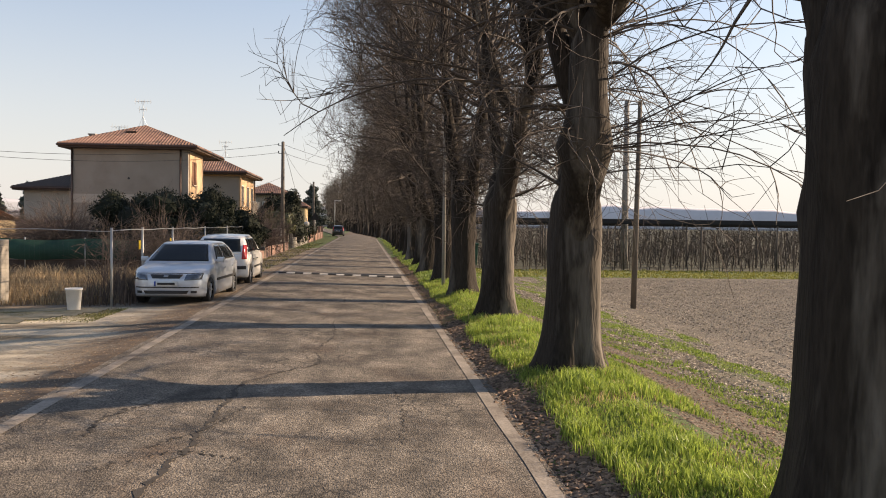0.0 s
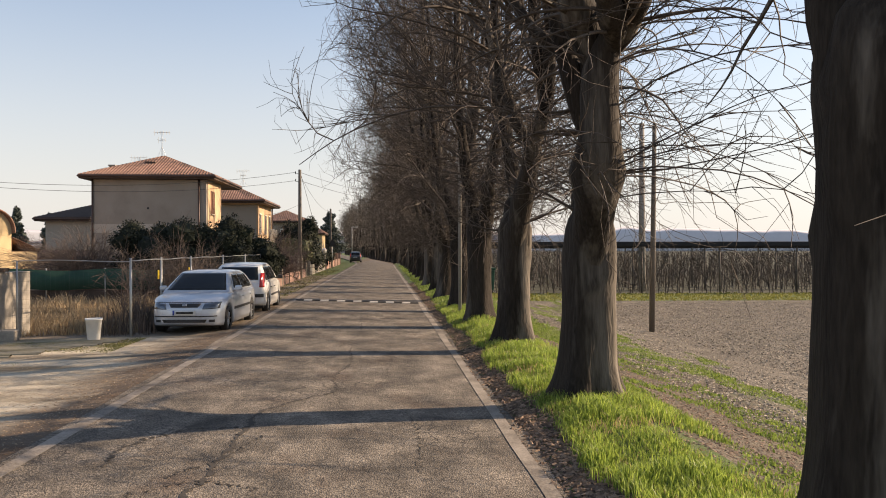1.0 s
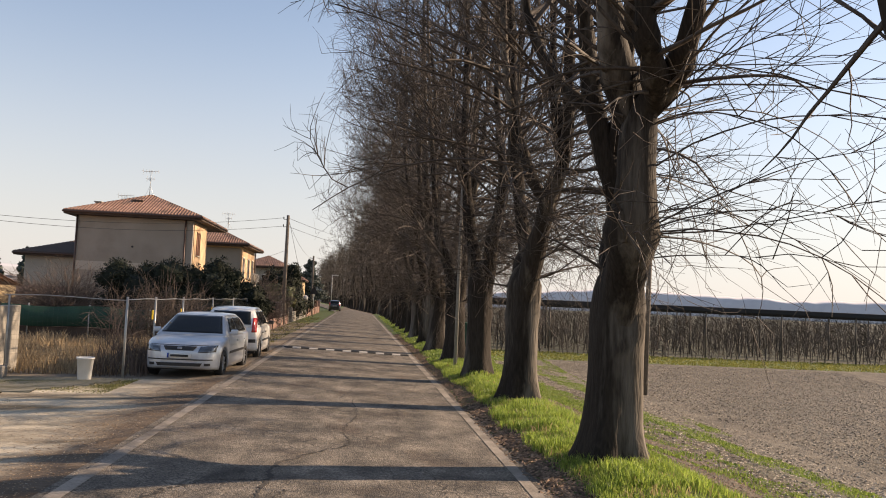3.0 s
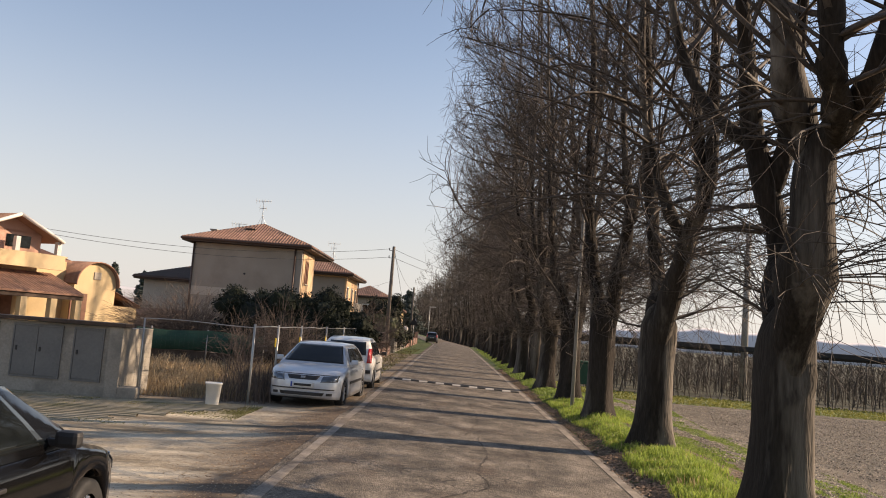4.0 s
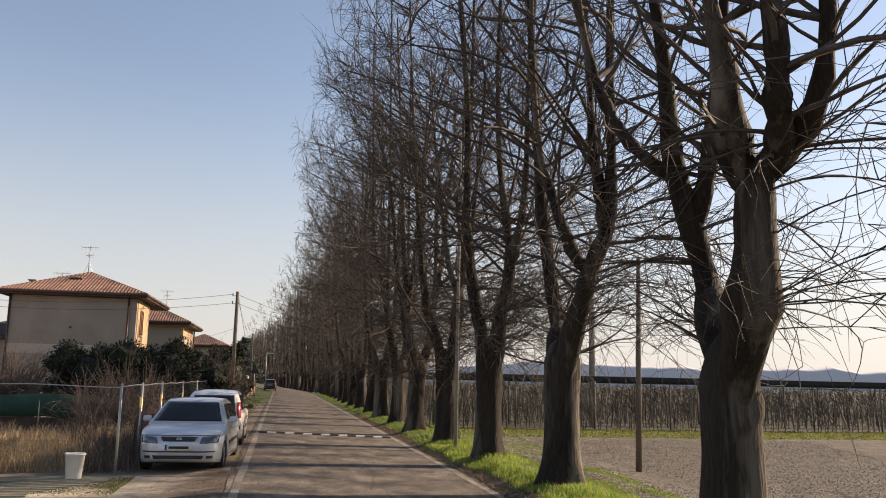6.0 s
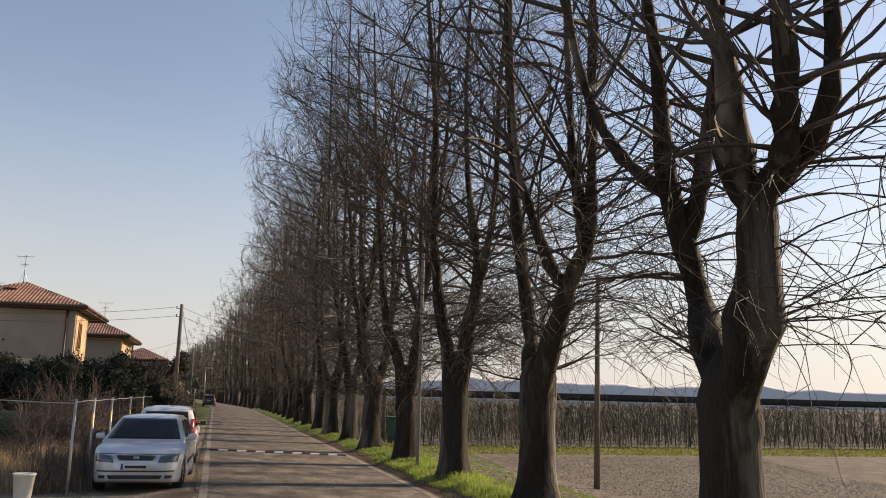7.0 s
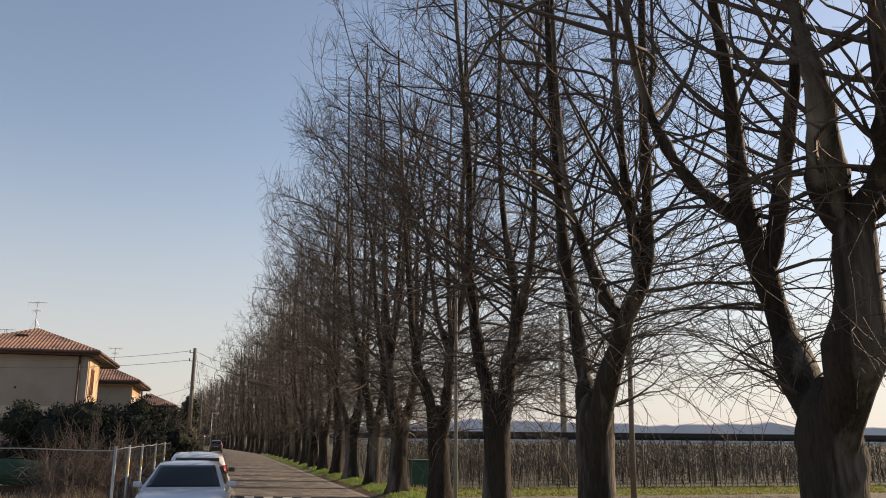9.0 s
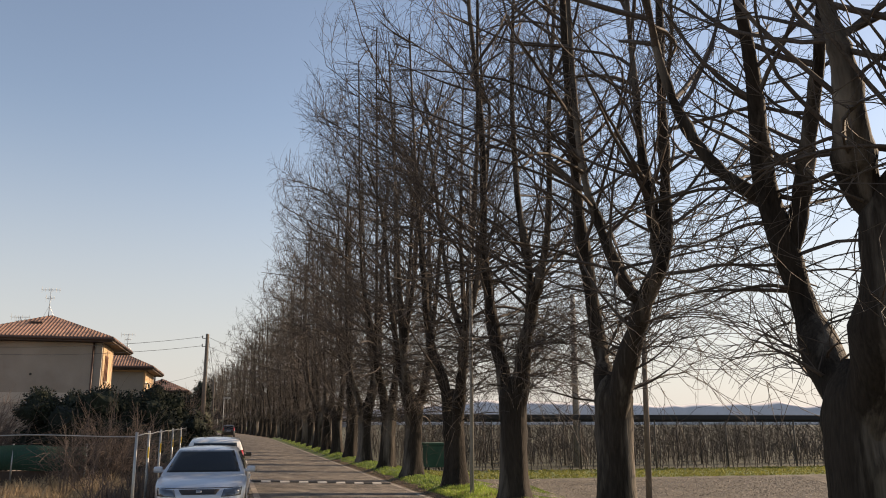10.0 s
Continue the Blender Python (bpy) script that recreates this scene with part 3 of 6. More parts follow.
STUCCO = material("beige_render", (0.31, 0.272, 0.222), (0.39, 0.342, 0.282), 0.6, 0.9, 0.25, 30, c3=(0.29, 0.252, 0.205), scale3=0.35)
STUCCO_PALE = material("pale_render", (0.42, 0.37, 0.30), (0.52, 0.46, 0.38), 0.7, 0.9, 0.2, 30)
# ochre walls; on the beige house's side it carries painted-in sunlight
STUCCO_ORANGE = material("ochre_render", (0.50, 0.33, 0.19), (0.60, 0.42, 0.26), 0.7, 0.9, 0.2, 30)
STUCCO_YELLOW = material("yellow_render", (0.54, 0.40, 0.22), (0.62, 0.48, 0.29), 0.5, 0.9, 0.2, 30)
STUCCO_PINK = material("pink_render", (0.52, 0.30, 0.22), (0.60, 0.37, 0.28), 0.5, 0.9, 0.2, 30)
ROOF_TILE = material("terracotta_tile", (0.22, 0.115, 0.075), (0.36, 0.205, 0.14), 2.2, 0.85, 0.4, 16, c3=(0.14, 0.085, 0.06), scale3=0.9)
EAVE_WOOD = material("dark_eave", (0.045, 0.028, 0.02), (0.09, 0.058, 0.04), 3, 0.8, 0.2)
WHITE_TRIM = plain("white_trim", (0.72, 0.68, 0.62), 0.7)
COPPER_PIPE = plain("brown_pipe", (0.10, 0.06, 0.045), 0.5, 0.3)
SHUTTER = material("brown_shutter", (0.16, 0.075, 0.045), (0.25, 0.12, 0.075), 5, 0.7, 0.3)
DARK_GLASS = plain("window_glass", (0.009, 0.0115, 0.0125), 0.05)
DARK_GLASS.node_tree.nodes["Principled BSDF"].inputs["Specular IOR Level"].default_value = 0.4
CONCRETE = material("concrete", (0.24, 0.215, 0.18), (0.36, 0.33, 0.28), 1.2, 0.9, 0.5, 24, c3=(0.16, 0.15, 0.13), scale3=0.9)
POLE_CONCRETE = material("pale_concrete_pole", (0.24, 0.225, 0.20), (0.34, 0.32, 0.285), 2, 0.9, 0.3, 30)
POLE_WOOD = material("weathered_wood", (0.10, 0.085, 0.068), (0.19, 0.16, 0.13), 3, 0.9, 0.5, 30, stretch=(1, 1, 0.2))
GALV = plain("galvanised_steel", (0.42, 0.42, 0.40), 0.45, 0.7)
GREY_PAINT = material("grey_metal_paint", (0.115, 0.115, 0.11), (0.155, 0.155, 0.148), 1.5, 0.55, 0.1, 20)
WIRE_MAT = plain("wire", (0.05, 0.05, 0.05), 0.5, 0.4)
BUCKET = plain("white_plastic", (0.78, 0.77, 0.73), 0.4)
YELLOW = plain("yellow_plastic", (0.75, 0.50, 0.03), 0.5)
GREEN_NET = material("green_netting", (0.012, 0.05, 0.032), (0.025, 0.085, 0.055), 2, 0.85, 0.2)
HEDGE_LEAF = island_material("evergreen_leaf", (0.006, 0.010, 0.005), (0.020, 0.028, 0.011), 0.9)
# lighter than the leaf itself: haze of the distance is mixed into the colour
HAZED_CONIFER_LEAF = island_material("hazed_conifer_leaf", (0.030, 0.044, 0.036), (0.068, 0.088, 0.072), 0.7)
OLIVE_LEAF = island_material("laurel_leaf", (0.05, 0.06, 0.02), (0.13, 0.14, 0.05), 0.5)
BROWN_TWIG = island_material("brown_stem", (0.075, 0.053, 0.042), (0.175, 0.128, 0.10), 0.85)
ORCHARD_STEM = island_material("orchard_stem", (0.045, 0.037, 0.031), (0.105, 0.088, 0.074), 0.9)
NET_ROLL = plain("black_net", (0.014, 0.015, 0.017), 0.8)
# distance haze is put into this pale blue-grey wood colour
HAZED_FAR_WOOD = material("haze_tinted_far_wood", (0.56, 0.56, 0.575), (0.63, 0.62, 0.635), 0.02, 1.0, 0, 0.2)
FAR_BARE = material("far_bare_wood", (0.20, 0.18, 0.175), (0.30, 0.27, 0.265), 0.5, 1.0, 0, 2)
BRICK = material("red_brick", (0.26, 0.15, 0.11), (0.36, 0.23, 0.18), 3, 0.9, 0.4, 20)
RUBBER = plain("black_rubber", (0.018, 0.018, 0.018), 0.75)
SILVER = material("silver_car_paint", (0.47, 0.51, 0.565), (0.53, 0.57, 0.62), 1.5, 0.32, 0, 8, 0.35, coat=0.8)
WHITE_CAR = material("white_car_paint", (0.70, 0.69, 0.66), (0.78, 0.77, 0.74), 1.5, 0.35, 0, 8, 0.0, coat=0.8)
BLACK_CAR = material("black_car_paint", (0.003, 0.003, 0.0035), (0.005, 0.005, 0.0055), 1.5, 0.10, 0, 8, 0.0, coat=0.1)
DARK_CAR = material("dark_grey_car_paint", (0.03, 0.032, 0.036), (0.045, 0.048, 0.052), 1.5, 0.3, 0, 8, 0.2, coat=0.8)
BLACK_TRIM = plain("black_trim", (0.02, 0.02, 0.021), 0.55)
LAMP_GLASS = plain("headlight_glass", (0.10, 0.12, 0.145), 0.08, 0.5, 0.9)
RED_LENS = plain("red_lens", (0.50, 0.02, 0.015), 0.15, 0, 0.8)
ALLOY = plain("wheel_cover", (0.36, 0.37, 0.38), 0.35, 0.7)
PLATE = plain("number_plate", (0.68, 0.69, 0.68), 0.4)
PLATE_BLUE = plain("plate_blue", (0.02, 0.06, 0.35), 0.4)
BUMP_WHITE = material("worn_white_rubber", (0.42, 0.39, 0.34), (0.62, 0.58, 0.52), 6, 0.7, 0.2)


LOT_STRAW = island_material("matted_straw", (0.22, 0.155, 0.09), (0.58, 0.44, 0.27), 0.85, 0.35)
LANE_LEAF = island_material("bleached_leaf", (0.17, 0.105, 0.062), (0.46, 0.33, 0.21), 0.85, 0.2)
HEADLAND = island_material("headland_grass", (0.15, 0.16, 0.035), (0.30, 0.29, 0.085), 0.7, 0.35)


# ---- loose cover of the ground ----
def blades(name, n, xr, yr, hr, mat, seed, keep=None, width=0.008, bend=0.5, ypow=1.0):
    rng = np.random.default_rng(seed)
    y = yr[0] + (yr[1] - yr[0]) * rng.uniform(0, 1, n) ** ypow
    x = rng.uniform(*xr, n)
    if keep is not None:
        ok = np.array([keep(a, b, rng) for a, b in zip(x, y)])
        x, y = x[ok], y[ok]
    n = len(x)
    z = land(x, y)
    clump = np.array([0.65 + 0.8 * max(-0.4, noise.noise((a * 1.7, b * 1.7, seed))) for a, b in zip(x, y)])
    h = rng.uniform(*hr, n) * clump
    a, lean, la = rng.uniform(0, 6.28, n), rng.uniform(0.1, 1.0, n) * bend, rng.uniform(0, 6.28, n)
    w = width * rng.uniform(0.6, 1.4, n) * (0.6 + h / hr[1])
    dx, dy = np.cos(a) * w, np.sin(a) * w
    lx, ly = np.cos(la) * lean * h, np.sin(la) * lean * h
    zero = np.zeros(n)
    P = np.stack((np.stack((x - dx, y - dy, z - 0.01), 1), np.stack((x + dx, y + dy, z - 0.01), 1),
                  np.stack((x + dx * .7 + lx * .35, y + dy * .7 + ly * .35, z + h * .6), 1), np.stack((x - dx * .7 + lx * .35, y - dy * .7 + ly * .35, z + h * .6), 1),
                  np.stack((x + lx, y + ly, z + h * (1 - 0.25 * lean)), 1)), 1).reshape(-1, 3)
    base = np.arange(n)[:, None] * 5
    T = np.concatenate((base + (0, 1, 2), base + (0, 2, 3), base + (3, 2, 4)))
    return new(name, fast_mesh(name, P, T, mat, False))


def on_verge(x, y, rng):
    if x < 2.10 + 0.22 * noise.noise((y * 0.8, 3.3, 0)) + rng.uniform(-0.06, 0.1):
        return False
    if x > 3.05:
        return noise.noise((x * 0.9, y * 0.5, 7.1)) > -0.15 + (x - 3.05) * 0.9 + rng.uniform(-0.2, 0.2)
    return True


tagged(blades("grass", 120000, (1.9, 3.8), (3.2, 26), (0.05, 0.21), GRASS, 21, on_verge, 0.0042, 0.8, 1.35), "lush green grass on the verge under the trees", "grass", kind="stuff")
tagged(blades("verge_grass", 22000, (2.0, 3.6), (26, 95), (0.04, 0.12), FIELD_GRASS, 22, on_verge, 0.012, 0.8, 1.4), "green grass of the verge beyond the trees", "grass", kind="stuff")
tagged(blades("field_grass", 150000, (3.2, 8.2), (5, 37), (0.015, 0.075), FIELD_GRASS, 23, lambda x, y, r: noise.noise((x * 0.8, y * 0.22, 7.1)) + 0.5 * noise.noise((x * 2.6, y * 1.3, 1.7)) > -0.12 + max(0, x - 6.2) * 0.22 + 0.25 * max(0, 4.4 - x) + r.uniform(-0.14, 0.14), 0.009, 0.9, 1.2), "patchy low grass at the edge of the field", "grass", kind="stuff")
tagged(blades("verge_straw", 9000, (1.95, 3.6), (3.2, 26), (0.05, 0.17), STRAW, 29, on_verge, 0.004, 0.95, 1.35), "dry stalks among the green verge grass", "grass", kind="stuff")
tagged(blades("headland_grass", 20000, (4, 60), (36.8, 42.7), (0.05, 0.14), HEADLAND, 24, None, 0.035, 0.8), "strip of green grass before the orchard", "grass", kind="stuff")
tagged(blades("dry_grass", 30000, (-12.5, -5.5), (19.0, 31), (0.16, 0.58), LOT_STRAW, 25, lambda x, y, r: noise.noise((x * 0.6, y * 0.5, 4.4)) > r.uniform(-0.7, 0.15), 0.008, 0.85, 1.3), "tall dry straw-coloured grass of the fenced lot", "grass", kind="stuff")
tagged(blades("weeds_by_fence", 5200, (-6.3, -5.0), (18.6, 36), (0.35, 1.0), BROWN_TWIG, 26, None, 0.007, 0.45), "dry brown weeds along the wire fence", "grass", kind="stuff")
tagged(blades("lane_grass", 5000, (-5.0, -3.6), (28, 75), (0.02, 0.08), MOSS, 27, None, 0.012, 0.8, 1.3), "short olive grass between the road and the gardens", "grass", kind="stuff")
tagged(blades("apron_grass", 50000, (-12.5, -4.9), (14.0, 18.25), (0.006, 0.026), MOSS, 28, lambda x, y, r: noise.noise((x * 0.35, y * 0.5, 2.2)) + (y - 15.4) * 0.35 > r.uniform(-0.25, 0.3), 0.010, 0.9), "thin moss and grass on the parking apron", "grass", kind="stuff")


def litter(name, n, xr, yr, size, mat, seed, ypow=1.4, mid=None, thick=0.3):
    """Small tilted flakes or clods on the ground."""
    rng = np.random.default_rng(seed)
    y = yr[0] + (yr[1] - yr[0]) * rng.uniform(0, 1, n) ** ypow
    x = rng.normal(mid[0], mid[1], n) if mid else rng.uniform(*xr, n)
    x = np.clip(x, *xr)
    z = land(x, y)
    s, a = rng.uniform(*size, n), rng.uniform(0, 6.28, n)
    c, d = np.cos(a) * s, np.sin(a) * s
    k = rng.uniform(0.35, 0.8, n)
    t1, t2, t3 = (rng.uniform(-0.1, 1, n) * s * thick for _ in range(3))
    top = s * thick * rng.uniform(0.6, 1.6, n)
    P = np.stack((np.stack((x + c, y + d, z + t1), 1), np.stack((x - d * k, y + c * k, z + t2), 1), np.stack((x - c, y - d, z + t3), 1),
                  np.stack((x + d * k, y - c * k, z + t1 * .5), 1), np.stack((x + c * .1, y + d * .1, z + top), 1)), 1).reshape(-1, 3)
    base = np.arange(n)[:, None] * 5
    T = np.concatenate((base + (0, 1, 4), base + (1, 2, 4), base + (2, 3, 4), base + (3, 0, 4)))
    return new(name, fast_mesh(name, P, T, mat, False))


tagged(litter("leaf_litter", 26000, (1.70, 2.9), (3.5, 48), (0.012, 0.042), LITTER, 31, 1.7, (1.95, 0.17)), "dry brown leaves along the edge of the asphalt", "leaf litter", kind="stuff")
tagged(litter("large_leaves", 2600, (1.70, 2.6), (3.5, 16), (0.025, 0.055), LITTER, 36, 1.3, (1.98, 0.16), 0.45), "curled brown leaves lying between grass and asphalt", "leaf litter", kind="stuff")
tagged(litter("leaf_litter_lane", 9000, (-5.3, -2.98), (6, 34), (0.007, 0.020), LANE_LEAF, 32, 1.0, (-3.55, 0.42)), "dry brown leaves on the other road edge", "leaf litter", kind="stuff")
tagged(litter("soil_clods", 105000, (5.0, 22), (5, 36), (0.010, 0.040), CLOD, 33, 1.2, None, 0.5), "crumbled clods of the ploughed field", "soil", kind="stuff")
tagged(litter("verge_litter", 17000, (2.9, 6.4), (4.5, 24), (0.008, 0.032), LITTER, 35, 1.3, (4.0, 0.8)), "dead leaves and crumbs between verge and field", "leaf litter", kind="stuff")
tagged(litter("apron_gravel", 12000, (-9, -3.3), (5, 17), (0.005, 0.014), CLOD, 34, 1.0, None, 0.3), "loose gravel on the parking apron", "gravel", kind="stuff")

# grass pavers before the wall: long concrete ribs with moss between them
PAVER = material("mossy_paver_concrete", (0.18, 0.155, 0.10), (0.38, 0.335, 0.25), 1.4, 0.95, 0.8, 28, c3=(0.10, 0.10, 0.045), scale3=0.8, stretch=(0.4, 1.4, 1))
pavers = thing("grass_pavers", (0, 0, 0), "worn mossy concrete grass pavers before the wall", "paving", kind="structure")
prng = np.random.default_rng(15)
for k in range(22):
    y = 13.55 + 0.215 * k
    x1 = -5.0 - 0.12 * (21 - k) + prng.normal() * 0.12
    V, F = [], []
    xs_ = np.linspace(-12.6, x1, 34)
    for x in xs_:
        sink = 0.016 * noise.noise((x * 0.8, y * 0.9, 3.0)) - 0.014 * max(0.0, (14.9 - y))
        w = 0.055 + 0.014 * noise.noise((x * 3.0, y * 5.0, 8.0))
        yy = y - 0.05 * (x + 5)
        z = gz(x)
        V += [(x, yy - w, z - 0.03), (x, yy - w * 0.8, z + 0.022 + sink), (x, yy + w * 0.8, z + 0.022 + sink), (x, yy + w, z - 0.03)]
    for q in range(len(xs_) - 1):
        for e in range(3):
            a = 4 * q + e
            F.append((a, a + 4, a + 5, a + 1))
    part("paver_rib", mesh_of("paver_rib", V, F, PAVER, True), None, pavers)

# cracks in the asphalt: narrow open seams with broken edges
CRACK = plain("crack_fill", (0.05, 0.043, 0.036), 0.95)


def seam(rng, pts, w):
    V, F = [], []
    path = curve_path([(a, b, 0) for a, b in pts], 150)
    j = np.zeros(2)
    for i, p in enumerate(path):
        j = 0.6 * j + rng.normal(size=2) * 0.018
        ww = 0.42 * w * rng.uniform(0.1, 1.9)
        for e in (-ww, ww):
            x = p[0] + j[0] + e
            V.append((x, p[1] + j[1] + e * 0.4, road_z(x) + 0.005))
    for i in range(len(path) - 1):
        F.append((2 * i, 2 * i + 1, 2 * i + 3, 2 * i + 2))
    return V, F


rng = np.random.default_rng(5)
V, F = [], []
for pts, w in (([(-1.3, 4.8), (-1.3, 6.0), (-1.27, 6.7), (-1.24, 7.4), (-1.22, 8.4), (-1.17, 9.5), (-0.76, 10.4), (-0.36, 11.0)], 0.055), ([(-2.2, 7.0), (-2.2, 7.8), (-1.8, 8.5), (-1.2, 8.7)], 0.03),
               ([(-0.36, 11.0), (-0.5, 12.2), (-0.3, 13.8), (-0.4, 16)], 0.02), ([(0.55, 7.0), (0.62, 8.4), (0.5, 9.8)], 0.012), ([(-1.9, 6.0), (-1.3, 6.6), (-0.8, 6.4)], 0.014),
               ([(-1.6, 6.7), (-1.2, 7.4), (-1.0, 8.3)], 0.012), ([(-0.6, 16), (-0.3, 19), (-0.4, 24)], 0.018), ([(0.3, 12), (0.4, 14.5), (0.3, 17)], 0.010)):
    v, f = seam(rng, pts, w)
    F += [tuple(i + len(V) for i in q) for q in f]
    V += v
tagged(new("road_cracks", mesh_of("road_cracks", V, F, CRACK)), "dark open cracks in the worn asphalt", "road crack", kind="stuff")


# ---- rubber speed bump ----
bump = thing("speed_bump", (0, 29.9, 0), "speed bump of alternating black and white rubber", "speed bump")
def bump_piece(m):
    V, F = [], []
    for x in (-0.148, 0.148):
        for a in np.linspace(0, math.pi, 7):
            V.append((x, -0.17 * math.cos(a), 0.045 * math.sin(a)))
    for i in range(6):
        F.append((i, i + 1, i + 8, i + 7))
    F += [tuple(range(6, -1, -1)), tuple(range(7, 14))]
    return mesh_of("bump_piece", V, F, m, False)
pb, pw = bump_piece(RUBBER), bump_piece(BUMP_WHITE)
for k in range(15):
    x = -2.78 + 0.3 * k
    o = part("bump_segment", pw if k % 2 else pb, None, bump)
    o.location = (x, 0, road_z(x) + 0.003)


# ---- poles and wires ----
def utility_pole(place, height, r, mat, label, lean=(0, 0), name="utility_pole", irons=False):
    root = thing(name, place, label, "pole")
    bm = rod((0, 0, -0.3), (lean[0], lean[1], height), r, r * 0.66, 14)
    part("shaft", bm, mat, root)
    part("cap", rod((lean[0], lean[1], height), (lean[0], lean[1], height + 0.03), r * 0.7, r * 0.5, 14), GALV, root)
    if irons:
        for dz in (0.25, 0.75):
            bm = bmesh.new()
            add_rod(bm, (lean[0] - 0.28, lean[1], height - dz), (lean[0], lean[1], height - dz), 0.018)
            add_rod(bm, (lean[0] - 0.28, lean[1], height - dz), (lean[0] - 0.28, lean[1], height - dz + 0.16), 0.03)
            part("insulator_bracket", bm, BLACK_TRIM, root)
    return root


utility_pole((-5.2, 54, 0.0), 7.2, 0.15, POLE_WOOD, "weathered dark wooden utility pole with wire brackets", (0, 0), irons=True)
utility_pole((-5.2, 86, 0.0), 6.2, 0.14, POLE_WOOD, "weathered wooden utility pole further along the road", irons=True)
utility_pole((9.4, 26.8, -0.90), 7.1, 0.105, POLE_WOOD, "thin leaning wooden pole at the field edge", (0.09, -0.05))
utility_pole((15.0, 45.0, -0.5), 9.6, 0.21, POLE_CONCRETE, "thick pale concrete pole before the orchard")
utility_pole((2.52, 23.5, 0.0), 9.0, 0.055, POLE_CONCRETE, "slim grey steel lamp post between the trees", name="lamp_post")


def wire(a, b, sag, label, r=0.012):
    t = np.linspace(0, 1, 20)
    p = np.outer(1 - t, a) + np.outer(t, b)
    p[:, 2] -= sag * 4 * t * (1 - t)
    v, f = tube_arrays([(p, np.full(20, r))], 5)
    tagged(new("overhead_wire", fast_mesh("overhead_wire", v, f, WIRE_MAT)), label, "wire", "overhead wires")


for dz in (7.05, 6.5):
    wire((-5.45, 54, dz), (-25.8, 41.2, dz - 1.12 if dz > 7 else dz - 0.75), 0.85, "thin black overhead wire slung from the wooden pole")
    wire((-5.2, 54, dz), (4.0, 82, dz + 0.3), 0.5, "thin black overhead wire slung from the wooden pole")
wire((-5.25, 54, 4.9), (-9.8, 66, 4.7), 0.2, "thin black overhead wire slung from the wooden pole", 0.008)
wire((-5.2, 54, 6.9), (-5.2, 86, 5.9), 0.6, "thin black overhead wire slung from the wooden pole", 0.010)
wire((-5.1, 54, 6.8), (-3.9, 62, 0.05), 0.0, "slanting stay wire of the wooden pole", 0.012)


# ---- wire fence ----
FENCE_X = -5.35
fence = thing("wire_fence", (0, 0, 0), "wire mesh fence on thin grey steel posts", "fence")
posts = [(FENCE_X, 18.3), (FENCE_X, 20.8), (FENCE_X, 24.0), (FENCE_X, 28.8), (FENCE_X, 33.4), (FENCE_X, 37.6)]
for x, y in posts:
    part("post", rod((x, y, gz(x) - 0.1), (x, y, 1.76), 0.028, 0.026, 10), GALV, fence)
for x in (-7.8,):
    part("post", rod((x, 18.3, gz(x) - 0.1), (x, 18.3, 1.70), 0.022, 0.02, 8), GALV, fence)
mesh_paths = []
def mesh_panel(a, b, z0, z1, step):
    a, b = np.array(a, float), np.array(b, float)
    L = np.linalg.norm(b - a)
    n = max(2, int(L / step))
    for k in range(n + 1):
        p = a + (b - a) * k / n
        mesh_paths.append((np.array([(p[0], p[1], z0), (p[0], p[1], z1)]), (0.0011, 0.0011)))
    for k in range(int((z1 - z0) / step) + 1):
        z = z0 + k * step
        mesh_paths.append((np.array([(a[0], a[1], z), (b[0], b[1], z)]), (0.0011, 0.0011)))
mesh_panel((FENCE_X, 18.3), (FENCE_X, 37.6), 0.15, 1.70, 0.10)
mesh_panel((FENCE_X, 18.3), (-7.9, 18.3), 0.05, 1.66, 0.10)
v, f = tube_arrays(mesh_paths, 3)
part("wire_mesh", fast_mesh("wire_mesh", v, f, WIRE_MAT, False), None, fence)
v, f = tube_arrays([(np.array([(FENCE_X, y, 1.715 - 0.018 * math.sin(y * 1.1) ** 2) for y in np.linspace(18.3, 37.6, 40)]), np.full(40, 0.012)), (np.array([(x, 18.3, 1.70 - 0.02 * math.sin(x * 2)) for x in np.linspace(FENCE_X, -7.9, 12)]), np.full(12, 0.010))], 6)
part("top_wire", fast_mesh("top_wire", v, f, GALV), None, fence)
for y in (20.8, 24.0, 28.8, 33.4):
    bm = bmesh.new()
    add_box(bm, FENCE_X + 0.03, FENCE_X + 0.055, y - 0.48, y - 0.38, 1.22, 1.44, 0.008)
    part("tag", bm, YELLOW, fence, "small yellow plastic tag")

# ---- bucket ----
bucket = thing("bucket", (-6.0, 17.85, gz(-6.0)), "white square plastic bucket on the gravel", "bucket", turn=20)
V, F = [], []
prof = [(0.125, 0.0), (0.13, 0.01), (0.165, 0.44), (0.178, 0.445), (0.178, 0.475), (0.166, 0.475), (0.158, 0.44), (0.122, 0.02)]
for r, z in prof:
    for k in range(16):
        a = 2 * math.pi * (k + 0.5) / 16
        c, s = math.cos(a), math.sin(a)
        q = (abs(c) ** 5 + abs(s) ** 5) ** (-1 / 5)
        V.append((r * c * q, r * s * q, z))
for j in range(len(prof) - 1):
    for k in range(16):
        a, b = j * 16 + k, j * 16 + (k + 1) % 16
        F.append((a, b, b + 16, a + 16))
F += [tuple(range(15, -1, -1)), tuple(range(7 * 16, 8 * 16))]
part("tub", mesh_of("tub", V, F, BUCKET, True), None, bucket)

